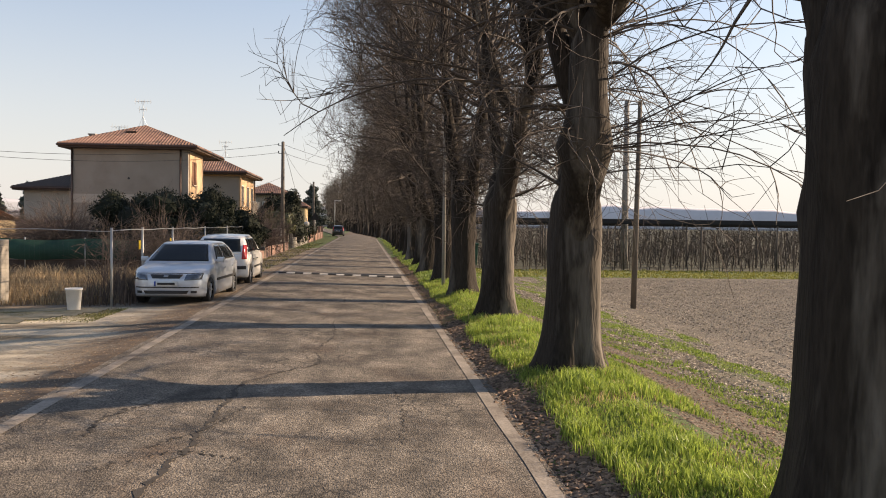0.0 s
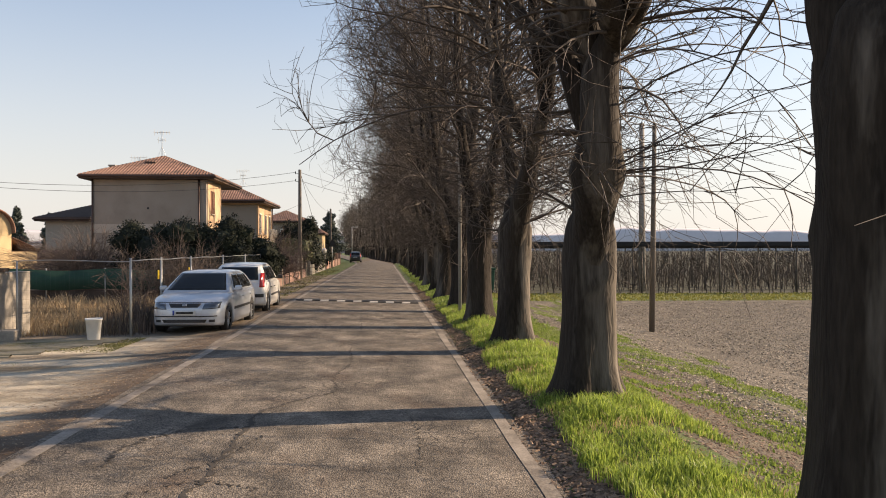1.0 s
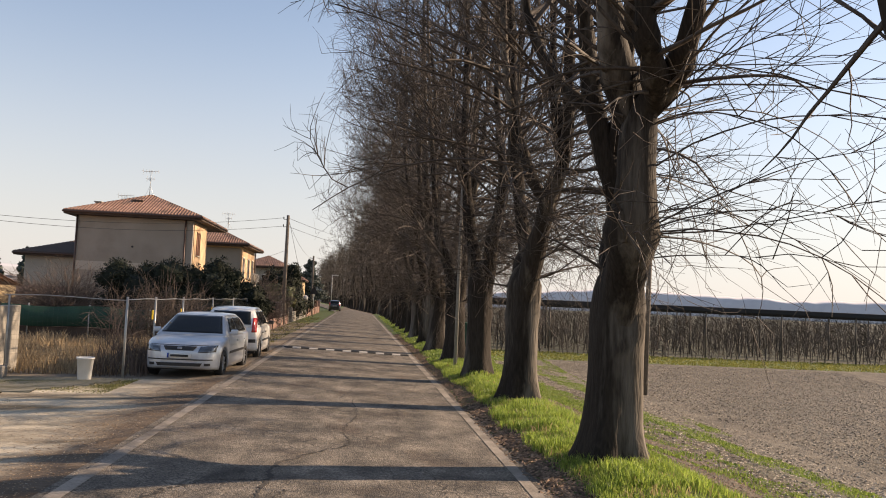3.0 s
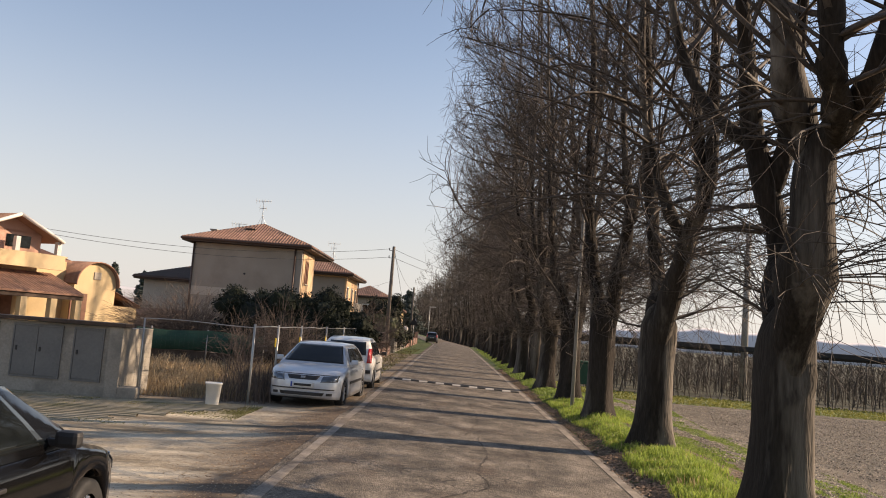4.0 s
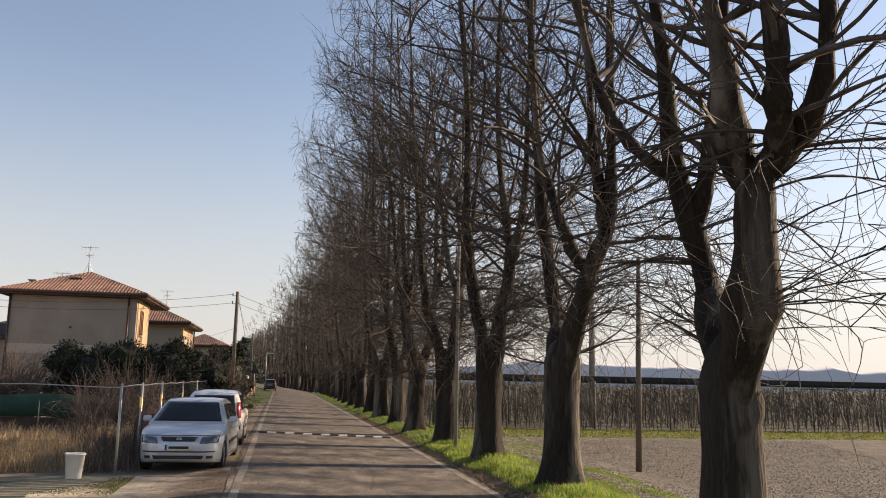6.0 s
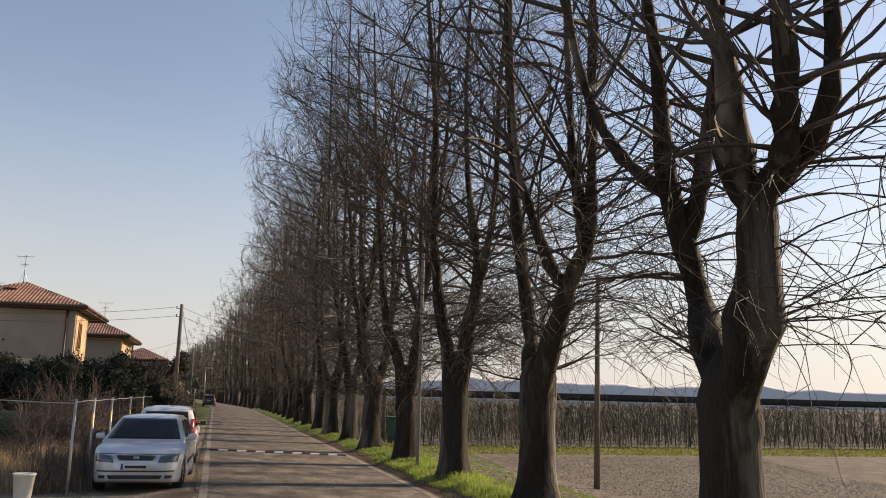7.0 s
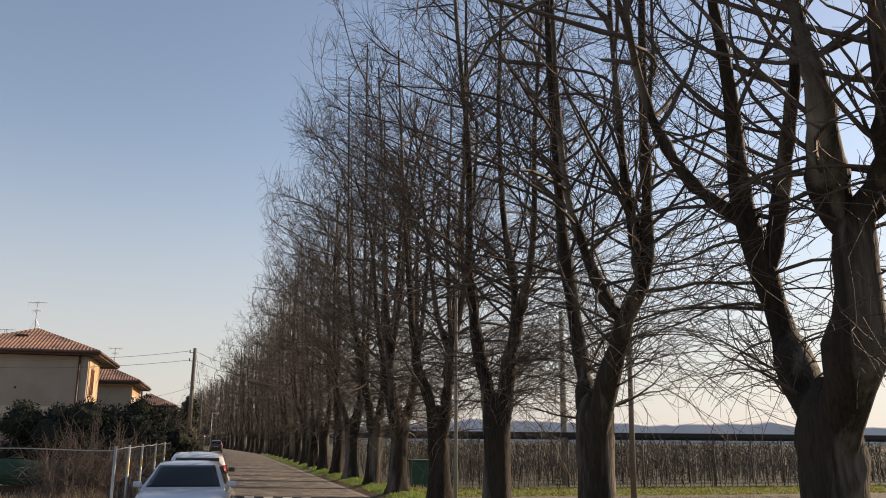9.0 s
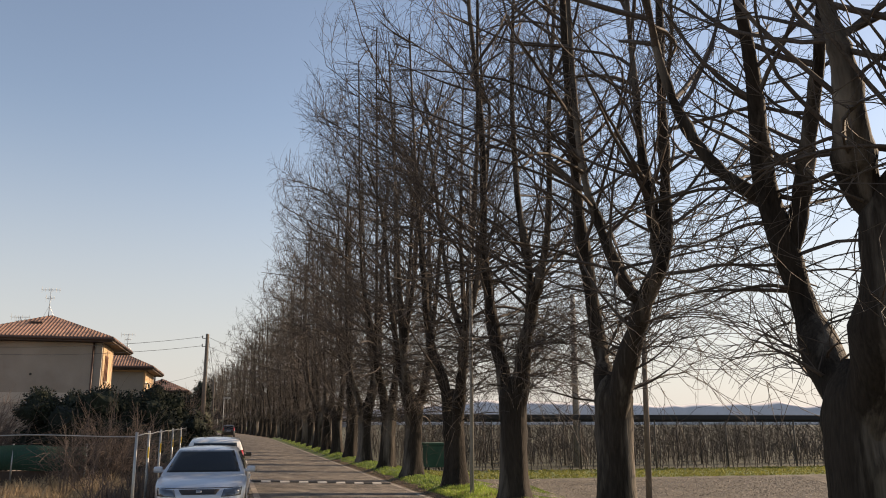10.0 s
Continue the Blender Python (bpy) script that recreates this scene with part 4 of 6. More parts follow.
# ---- gate wall with meter cupboards ----
wall = thing("garden_wall", (0, 0, 0), "grey concrete wall with metal cupboards and dark coping", "wall")
gw = bmesh.new()
add_box(gw, -14.0, -8.05, 17.9, 18.12, -0.2, 1.46, 0.01)
add_box(gw, -8.35, -8.05, 17.82, 18.3, -0.2, 1.47, 0.015)
part("masonry", gw, CONCRETE, wall)
gr = bmesh.new()
add_box(gr, -8.30, -8.06, 18.303, 19.6, -0.2, 1.45, 0.01)
part("return_wall", gr, CONCRETE, wall)
part("coping", box(-14.05, -7.98, 17.74, 18.36, 1.472, 1.55, 0.012), EAVE_WOOD, wall, "dark tiled coping")
for x0, x1 in ((-9.10, -8.50), (-10.42, -9.40), (-11.9, -10.8), (-13.2, -12.2)):
    fr = bmesh.new()
    for a in ((x0 - .03, x0, 0.30, 1.36), (x1, x1 + .03, 0.30, 1.36), (x0 - .03, x1 + .03, 0.26, 0.30), (x0 - .03, x1 + .03, 1.36, 1.40)):
        add_box(fr, a[0], a[1], 17.865, 17.9, a[2], a[3])
    part("cupboard_frame", fr, GREY_PAINT, wall)
    mid = (x0 + x1) / 2
    leaves = ((x0 + .004, x1 - .004),) if x1 - x0 < 0.7 else ((x0 + .004, mid - .004), (mid + .004, x1 - .004))
    for a, b in leaves:
        d = part("cupboard_door", box(a, b, 17.875, 17.898, 0.304, 1.356, 0.006), GREY_PAINT, wall, "grey painted metal cupboard door")
        part("lock", box(a + .05, a + .09, 17.86, 17.876, 0.82, 0.92, 0.005), BLACK_TRIM, d)
st = thing("concrete_block", (-7.86, 17.98, gz(-7.86)), "rough square concrete block beside the wall end", "block", turn=6)
bm = box(-0.2, 0.2, -0.17, 0.17, 0, 0.26, 0.03)
for vtx in bm.verts:
    vtx.co += Vector((noise.noise(vtx.co * 9), noise.noise(vtx.co * 9 + Vector((5, 0, 0))), noise.noise(vtx.co * 9 + Vector((0, 7, 0))))) * 0.012
part("block", bm, CONCRETE, st)


# ---- cars ----
def lerp_tab(tab, s):
    return float(np.interp(s, [t[0] for t in tab], [t[1] for t in tab]))


def make_car(name, place, turn, label, paint, spec, rear_seen=False):
    """A car lofted from side and plan profiles; local +y runs from nose to tail."""
    root = thing(name, place, label, "car", "parked cars", turn=turn)
    L, hw, top, roofp, glass_w = spec["L"], spec["half"], spec["top"], spec["roof"], spec["roof_half"]
    wy, wr = spec["wheels"], spec["wheel_r"]
    st = sorted(set([0, 0.03, 0.08, 0.16, 0.28, L - 0.03, L - 0.08, L - 0.18, L] + list(np.linspace(0.4, L - 0.3, 22)) + [w + d * (wr + 0.055) for w in wy for d in (-1.02, -0.985, -0.85, -0.6, -0.3, 0, 0.3, 0.6, 0.85, 0.985, 1.02)]))
    V, F = [], []
    for s in st:
        w, zt = lerp_tab(hw, s), lerp_tab(top, s)
        zb = lerp_tab(spec["floor"], s)
        for c in wy:
            d = abs(s - c) / (wr + 0.055)
            if d < 1:
                zb = max(zb, wr + (wr + 0.055) * math.sqrt(1 - d * d) * 0.98)
        zb = min(zb, zt - 0.1)
        zm = zb + (zt - zb) * 0.55
        ring = [(0.80 * w, zb), (0.965 * w, zb + 0.012), (0.99 * w, zb + 0.3 * (zm - zb)), (w, zm), (0.985 * w, zt - 0.16 * (zt - zb)), (0.945 * w, zt - 0.035), (0.86 * w, zt), (0.45 * w, zt + 0.018), (0, zt + 0.024)]
        full = ring + [(-x, z) for x, z in ring[-2::-1]]
        V += [(x, s, z) for x, z in full]
    n = 17
    for j in range(len(st) - 1):
        for k in range(n - 1):
            a = j * n + k
            F.append((a, a + n, a + n + 1, a + 1))
        F.append((j * n + n - 1, (j + 1) * n + n - 1, (j + 1) * n, j * n))
    F += [tuple(range(n)), tuple(range(len(st) * n - 1, (len(st) - 1) * n - 1, -1))]
    part("body", mesh_of("body", V, F, paint, True), None, root)
    bodyV, bodyF = V, F
    # cabin: pillars and roof
    ys = np.linspace(roofp[0][0], roofp[-1][0], 26)
    V, F = [], []
    for s in ys:
        zr = lerp_tab(roofp, s)
        zb = lerp_tab(top, s) - 0.02
        w = lerp_tab(hw, s) * 0.93
        f = max(0.0, min(1.0, (zr - zb) / spec["cabin_h"]))
        wt = w + (glass_w - w) * f
        ring = [(w, zb), (w + (wt - w) * 0.5 + 0.012, zb + (zr - zb) * 0.5), (wt, zb + (zr - zb) * 0.90), (wt * 0.93, zb + (zr - zb) * 0.985), (wt * 0.5, zr + 0.012 * f), (0, zr + 0.02 * f)]
        full = ring + [(-x, z) for x, z in ring[-2::-1]]
        V += [(x, s, z) for x, z in full]
    n = 11
    for j in range(len(ys) - 1):
        for k in range(n - 1):
            a = j * n + k
            F.append((a, a + n, a + n + 1, a + 1))
    F += [tuple(range(n)), tuple(range(len(ys) * n - 1, (len(ys) - 1) * n - 1, -1))]
    part("roof", mesh_of("roof", V, F, paint, True), None, root)

    shell = BVHTree.FromPolygons(bodyV + V, bodyF + [tuple(i + len(bodyV) for i in f) for f in F])

    def skin(nm, corners, axis, mat=DARK_GLASS, lab="", parent=root, lift=0.006, n=9, side=1):
        """A piece that lies on the shell: corners given in the plane across the axis ('nose', 'tail' or 'side')."""
        P, Q = [], []
        c = [Vector(q) for q in corners]
        for i in range(n):
            for j in range(n):
                u, v = i / (n - 1), j / (n - 1)
                q = (c[0] * (1 - u) + c[1] * u) * (1 - v) + (c[3] * (1 - u) + c[2] * u) * v
                if axis == "side":
                    hit = shell.ray_cast(Vector((side * 3, q.x, q.y)), Vector((-side, 0, 0)))[0]
                    P.append(Vector((hit.x + side * lift, q.x, q.y)) if hit else Vector((side * 0.6, q.x, q.y)))
                else:
                    d = -1 if axis == "nose" else 1
                    hit = shell.ray_cast(Vector((q.x, d * 9, q.y)), Vector((0, -d, 0)))[0]
                    P.append(Vector((q.x, hit.y + d * lift, q.y)) if hit else Vector((q.x, L / 2, q.y)))
        for i in range(n - 1):
            for j in range(n - 1):
                k = i * n + j
                Q.append((k, k + n, k + n + 1, k + 1))
        ob = part(nm, mesh_of(nm, P, Q, mat, True), None, parent, lab)
        sol = ob.modifiers.new("thickness", "SOLIDIFY")
        sol.thickness, sol.offset = 0.010, 0
        return ob

    g = spec["glass"]
    skin("windscreen", [(-g["fw"], g["fz0"]), (g["fw"], g["fz0"]), (g["fwt"], g["fz1"]), (-g["fwt"], g["fz1"])], "nose", n=13)
    skin("rear_window", [(-g["rw"], g["rz0"]), (g["rw"], g["rz0"]), (g["rwt"], g["rz1"]), (-g["rwt"], g["rz1"])], "tail", n=11)
    for side in (1, -1):
        for a0, a1, b0, b1 in g["side"]:
            skin("side_window", [(a0, g["sz0"]), (a1, g["sz0"]), (b1, g["sz1"]), (b0, g["sz1"])], "side", side=side)
        m = spec["mirror"]
        mb = bmesh.new()
        add_box(mb, side * (m[0] + 0.02), side * (m[0] + 0.19), m[1] - 0.05, m[1] + 0.06, m[2] - 0.01, m[2] + 0.11, 0.035)
        add_box(mb, side * (m[0] - 0.06), side * (m[0] + 0.05), m[1] - 0.02, m[1] + 0.03, m[2] + 0.0, m[2] + 0.05, 0.01)
        part("wing_mirror", mb, spec.get("mirror_paint", paint), root)
        part("side_moulding", box(side * (lerp_tab(hw, L / 2) - 0.004), side * (lerp_tab(hw, L / 2) + 0.014), wy[0] + wr + 0.12, wy[1] - wr - 0.12, 0.50, 0.56, 0.005), BLACK_TRIM, root)
        for s in spec["handles"]:
            part("door_handle", box(side * (lerp_tab(hw, s) - 0.005), side * (lerp_tab(hw, s) + 0.022), s - 0.09, s + 0.09, 0.76, 0.79, 0.008), spec.get("handle", paint), root)
        for s in wy:
            x = lerp_tab(hw, s) - 0.105
            tb = bmesh.new()
            prof = [(wr * 0.62, -0.085), (wr * 0.90, -0.095), (wr * 0.985, -0.075), (wr, -0.03), (wr, 0.03), (wr * 0.985, 0.075), (wr * 0.90, 0.095), (wr * 0.62, 0.085)]
            vs = [[tb.verts.new((side * (x + o), s + r * math.cos(a), wr + r * math.sin(a))) for r, o in prof] for a in np.linspace(0, 2 * math.pi, 28, endpoint=False)]
            for i in range(28):
                for j in range(7):
                    fq = tb.faces.new((vs[i][j], vs[(i + 1) % 28][j], vs[(i + 1) % 28][j + 1], vs[i][j + 1]))
                    fq.smooth = True
            wheel = part("wheel", tb, RUBBER, root)
            rb = bmesh.new()
            add_rod(rb, (side * (x + 0.02), s, wr), (side * (x + 0.055), s, wr), wr * 0.64, wr * 0.60, 24)
            add_rod(rb, (side * (x + 0.05), s, wr), (side * (x + 0.085), s, wr), wr * 0.17, wr * 0.13, 14)
            for q in range(7):
                a = 2 * math.pi * q / 7
                add_rod(rb, (side * (x + 0.062), s, wr), (side * (x + 0.062), s + wr * 0.56 * math.cos(a), wr + wr * 0.56 * math.sin(a)), 0.024, 0.02, 6)
            part("rim", rb, ALLOY, wheel)
    # underside
    part("underbody", box(-lerp_tab(hw, L / 2) * 0.86, lerp_tab(hw, L / 2) * 0.86, 0.25, L - 0.25, 0.17, 0.42, 0.03), BLACK_TRIM, root)

    spec["face"](skin)
    return root


def hatch_face(skin):
    skin("grille", [(-0.30, 0.620), (0.30, 0.620), (0.365, 0.705), (-0.365, 0.705)], "nose", BLACK_TRIM, "dark radiator grille", lift=0.012)
    skin("badge", [(-0.05, 0.65), (0.05, 0.65), (0.05, 0.69), (-0.05, 0.69)], "nose", ALLOY, "chrome badge", lift=0.022, n=4)
    skin("lower_intake", [(-0.46, 0.275), (0.46, 0.275), (0.50, 0.345), (-0.50, 0.345)], "nose", BLACK_TRIM, "dark lower intake", lift=0.008)
    skin("bumper_strip", [(-0.70, 0.405), (0.70, 0.405), (0.70, 0.430), (-0.70, 0.430)], "nose", BLACK_TRIM, "", lift=0.010, n=15)
    pl = skin("number_plate", [(-0.26, 0.445), (0.26, 0.445), (0.26, 0.555), (-0.26, 0.555)], "nose", PLATE, "white number plate", lift=0.016, n=4)
    skin("plate_band", [(-0.256, 0.448), (-0.222, 0.448), (-0.222, 0.552), (-0.256, 0.552)], "nose", PLATE_BLUE, "blue band", pl, 0.023, 3)
    skin("plate_bar", [(-0.185, 0.475), (0.20, 0.475), (0.20, 0.525), (-0.185, 0.525)], "nose", BLACK_TRIM, "dark bar", pl, 0.023, 4)
    skin("bonnet_seam", [(-0.70, 0.722), (0.70, 0.722), (0.70, 0.730), (-0.70, 0.730)], "nose", BLACK_TRIM, "", lift=0.002, n=15)
    for s in (1, -1):
        skin("headlight", [(s * 0.40, 0.575), (s * 0.745, 0.590), (s * 0.765, 0.730), (s * 0.44, 0.705)], "nose", LAMP_GLASS, "clear headlight", lift=0.012)
        skin("fog_lamp", [(s * 0.54, 0.285), (s * 0.66, 0.285), (s * 0.66, 0.34), (s * 0.54, 0.34)], "nose", BLACK_TRIM, "", lift=0.010, n=5)
        skin("tail_light", [(s * 0.50, 0.70), (s * 0.74, 0.70), (s * 0.70, 0.90), (s * 0.52, 0.90)], "tail", RED_LENS, "red tail light", lift=0.012)


hatch = dict(
    L=4.11, wheels=(0.80, 3.41), wheel_r=0.305, cabin_h=0.44, roof_half=0.60,
    half=[(0, 0.40), (0.03, 0.52), (0.08, 0.63), (0.16, 0.715), (0.30, 0.785), (0.55, 0.835), (1.2, 0.855), (3.2, 0.855), (3.8, 0.825), (4.05, 0.75), (4.11, 0.68)],
    top=[(0, 0.60), (0.05, 0.67), (0.2, 0.745), (0.6, 0.83), (1.1, 0.925), (2.5, 0.935), (3.8, 0.955), (4.02, 0.90), (4.11, 0.72)],
    floor=[(0, 0.26), (0.12, 0.20), (0.5, 0.17), (3.6, 0.18), (4.0, 0.22), (4.11, 0.28)],
    roof=[(0.98, 0.92), (1.30, 1.12), (1.72, 1.365), (2.0, 1.405), (2.6, 1.415), (3.2, 1.385), (3.45, 1.33), (3.75, 1.13), (3.98, 0.95)],
    glass=dict(fw=0.70, f0=1.03, fz0=0.965, fwt=0.54, f1=1.66, fz1=1.352, rw=0.62, r0=3.93, rz0=1.02, rwt=0.50, r1=3.50, rz1=1.325, sz0=0.965, sz1=1.315, side=[(1.50, 2.30, 1.88, 2.30), (2.38, 3.12, 2.38, 3.00), (3.18, 3.52, 3.08, 3.30)]),
    mirror=(0.80, 1.42, 0.945), handles=(2.2, 3.1), face=hatch_face)


def compact_face(skin):
    for s in (1, -1):
        skin("tail_light", [(s * 0.62, 0.80), (s * 0.76, 0.80), (s * 0.72, 1.22), (s * 0.63, 1.22)], "tail", RED_LENS, "tall red tail light", lift=0.014)
        skin("headlight", [(s * 0.35, 0.62), (s * 0.66, 0.64), (s * 0.70, 0.80), (s * 0.40, 0.76)], "nose", LAMP_GLASS, "clear headlight", lift=0.012)
    skin("bumper_strip", [(-0.74, 0.50), (0.74, 0.50), (0.74, 0.60), (-0.74, 0.60)], "tail", BLACK_TRIM, "black bumper strip", lift=0.02, n=15)
    pl = skin("number_plate", [(-0.26, 0.68), (0.26, 0.68), (0.26, 0.79), (-0.26, 0.79)], "tail", PLATE, "white number plate", lift=0.014, n=5)
    skin("plate_bar", [(-0.19, 0.71), (0.19, 0.71), (0.19, 0.76), (-0.19, 0.76)], "tail", BLACK_TRIM, "dark bar", pl, 0.021, 5)
    skin("tailgate_handle", [(-0.16, 0.81), (0.16, 0.81), (0.16, 0.84), (-0.16, 0.84)], "tail", BLACK_TRIM, "", lift=0.016, n=5)
    skin("tail_wiper", [(-0.02, 1.06), (0.32, 1.10), (0.32, 1.115), (-0.02, 1.08)], "tail", BLACK_TRIM, "", lift=0.022, n=5)


compact = dict(
    L=3.85, wheels=(0.75, 3.20), wheel_r=0.295, cabin_h=0.55, roof_half=0.62,
    half=[(0, 0.40), (0.03, 0.52), (0.08, 0.63), (0.25, 0.78), (0.6, 0.825), (3.2, 0.835), (3.6, 0.80), (3.74, 0.76), (3.81, 0.70), (3.85, 0.55)],
    top=[(0, 0.62), (0.06, 0.72), (0.3, 0.84), (0.9, 0.97), (2.5, 0.97), (3.5, 0.98), (3.78, 0.96), (3.85, 0.82)],
    floor=[(0, 0.28), (0.12, 0.20), (0.5, 0.18), (3.3, 0.20), (3.75, 0.26), (3.85, 0.32)],
    roof=[(0.82, 0.96), (1.2, 1.22), (1.62, 1.45), (2.0, 1.51), (2.7, 1.52), (3.25, 1.48), (3.5, 1.41), (3.66, 1.20), (3.79, 0.98)],
    glass=dict(fw=0.68, f0=0.86, fz0=1.0, fwt=0.54, f1=1.55, fz1=1.435, rw=0.585, r0=3.80, rz0=1.02, rwt=0.53, r1=3.56, rz1=1.40, sz0=1.0, sz1=1.40, side=[(1.30, 2.15, 1.72, 2.15), (2.22, 2.95, 2.22, 2.9), (3.0, 3.42, 3.0, 3.3)]),
    mirror=(0.80, 1.22, 0.98), mirror_paint=BLACK_TRIM, handles=(2.0, 2.85), handle=BLACK_TRIM, face=compact_face)
saloon = dict(hatch)
saloon["mirror_paint"], saloon["handle"] = BLACK_TRIM, BLACK_TRIM


make_car("hatchback", (-4.22, 18.45, 0.02), -2.5, "silver five-door hatchback parked beside the wire fence", SILVER, hatch)
make_car("compact_car", (-4.04, 28.1, 0.02), 180, "white compact car parked nose away on the verge", WHITE_CAR, compact)
make_car("black_hatchback", (-4.54, 7.5, 0.0), 180, "glossy black hatchback parked on the gravel apron", BLACK_CAR, saloon)
make_car("dark_hatchback", (-3.5, 117, 0.085), 180, "dark grey hatchback far along the road", DARK_CAR, compact)


# ---- houses ----
def tile_slope(a, b, c, d, mat, parent):
    """One roof slope, eave a-b, ridge d-c, laid with rounded tile courses."""
    a, b, c, d = (np.array(p, float) for p in (a, b, c, d))
    n = max(2, int(np.linalg.norm(b - a) / 0.19))
    nrm = np.cross(b - a, d - a)
    nrm /= np.linalg.norm(nrm)
    V = [a, b, c, d, a - (0, 0, 0.09), b - (0, 0, 0.09), c - (0, 0, 0.09), d - (0, 0, 0.09)]
    F = [(0, 1, 2, 3), (0, 4, 5, 1), (7, 6, 5, 4)]
    e = b - a
    for k in range(n):
        ends = []
        for u in (k / n, (k + 0.62) / n):
            lo = a + e * u
            # top end of this line up the slope, where it meets a hip or the ridge
            L = np.linalg.norm(e)
            du = np.dot(d - a, e) / L ** 2
            cu = np.dot(c - a, e) / L ** 2
            t = 1.0
            if u < du:
                t = u / du
            elif u > cu:
                t = (1 - u) / (1 - cu)
            up = (d - a) - e * du
            ends.append((lo, lo + up * max(t, 0.0)))
        (l0, h0), (l1, h1) = ends
        m0, m1 = (l0 + l1) / 2 + nrm * 0.032, (h0 + h1) / 2 + nrm * 0.032
        i = len(V)
        V += [l0, m0, l1, h0, m1, h1]
        F += [(i, i + 1, i + 4, i + 3), (i + 1, i + 2, i + 5, i + 4), (i, i + 2, i + 1)]
    return tagged(part("roof_slope", mesh_of("roof_slope", V, F, mat, False), None, parent), kind="stuff")


def hip_roof(root, x0, x1, y0, y1, z, rise, over, tile=ROOF_TILE):
    X0, X1, Y0, Y1 = x0 - over, x1 + over, y0 - over, y1 + over
    w, h = X1 - X0, Y1 - Y0
    m = min(w, h) / 2
    if w <= h:
        r0, r1 = ((X0 + X1) / 2, Y0 + m, z + rise), ((X0 + X1) / 2, Y1 - m + 0.01, z + rise)
        tile_slope((X0, Y0, z), (X1, Y0, z), r0, r0, tile, root)
        tile_slope((X1, Y0, z), (X1, Y1, z), r1, r0, tile, root)
        tile_slope((X1, Y1, z), (X0, Y1, z), r1, r1, tile, root)
        tile_slope((X0, Y1, z), (X0, Y0, z), r0, r1, tile, root)
    else:
        r0, r1 = (X0 + m, (Y0 + Y1) / 2, z + rise), (X1 - m, (Y0 + Y1) / 2, z + rise)
        tile_slope((X0, Y0, z), (X1, Y0, z), r1, r0, tile, root)
        tile_slope((X1, Y0, z), (X1, Y1, z), r1, r1, tile, root)
        tile_slope((X1, Y1, z), (X0, Y1, z), r0, r1, tile, root)
        tile_slope((X0, Y1, z), (X0, Y0, z), r0, r0, tile, root)
    part("eave", box(X0 + 0.03, X1 - 0.03, Y0 + 0.03, Y1 - 0.03, z - 0.26, z - 0.10, 0.01), EAVE_WOOD, root, "dark wooden eave")
    gb = bmesh.new()
    for a, b in (((X0, Y0), (X1, Y0)), ((X1, Y0), (X1, Y1)), ((X1, Y1), (X0, Y1)), ((X0, Y1), (X0, Y0))):
        add_rod(gb, (*a, z - 0.10), (*b, z - 0.10), 0.07, 0.07, 8)
    part("gutter", gb, COPPER_PIPE, root)


def house_window(root, x, y, z0, z1, w, face, frame_mat=WHITE_TRIM, shutters=None):
    """A window set into a wall; face 'x' looks to +x, 'y' to -y."""
    g = bmesh.new()
    s = bmesh.new()
    fr = bmesh.new()
    if face == "x":
        add_box(g, x - 0.02, x + 0.012, y - w / 2, y + w / 2, z0, z1)
        add_box(s, x, x + 0.12, y - w / 2 - 0.08, y + w / 2 + 0.08, z0 - 0.07, z0 - 0.004, 0.01)
        for a, b, c, d in ((y - w / 2 - .07, y - w / 2, z0, z1), (y + w / 2, y + w / 2 + .07, z0, z1), (y - w / 2 - .07, y + w / 2 + .07, z1, z1 + .08), (y - .03, y + .03, z0, z1)):
            add_box(fr, x, x + 0.05, a, b, c, d)
    else:
        add_box(g, x - w / 2, x + w / 2, y - 0.012, y + 0.02, z0, z1)
        add_box(s, x - w / 2 - 0.08, x + w / 2 + 0.08, y - 0.12, y, z0 - 0.07, z0 - 0.004, 0.01)
        for a, b, c, d in ((x - w / 2 - .07, x - w / 2, z0, z1), (x + w / 2, x + w / 2 + .07, z0, z1), (x - w / 2 - .07, x + w / 2 + .07, z1, z1 + .08), (x - .03, x + .03, z0, z1)):
            add_box(fr, a, b, y - 0.05, y, c, d)
    win = part("window", g, DARK_GLASS if not shutters else shutters, root)
    part("window_sill", s, STUCCO_PALE, win)
    part("window_frame", fr, frame_mat, win)


h1 = thing("house", (-14.35, 56, -0.05), "two-storey beige rendered house with terracotta hip roof", "house")
W1 = box(-3.55, 3.5, -4.0, 0.6, 0, 6.4)
add_box(W1, -3.55, 2.2, 0.6, 4.6, 0, 6.4)
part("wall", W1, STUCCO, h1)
# thin skin over the beige +x wall, sunlight put into its colour
part("sunlit_side_skin", box(3.503, 3.54, -3.7, 0.5, 2.6, 6.3), STUCCO_ORANGE, h1, "ochre skin with the sunlit warmth painted in")
part("plinth_band", box(-3.58, 3.53, -4.03, -4.002, 3.05, 3.6), STUCCO_PALE, h1, "paler lower band")
hip_roof(h1, -3.55, 3.5, -4.0, 4.6, 6.68, 1.62, 0.62)
for x, y in ((-3.48, -4.07), (3.05, -4.07)):
    part("downpipe", rod((x, y, 0), (x, y, 6.4), 0.06, 0.06, 8), COPPER_PIPE, h1)
house_window(h1, 3.54, -2.4, 4.3, 5.7, 0.9, "x", SHUTTER, SHUTTER)
house_window(h1, 2.2, 2.6, 4.3, 5.7, 1.1, "x", SHUTTER, SHUTTER)
house_window(h1, 0.2, -4.0, 2.55, 3.0, 0.7, "y")
part("vent", rod((-0.1, -4.02, 4.6), (-0.1, -3.9, 4.6), 0.07, 0.07, 10), BLACK_TRIM, h1)
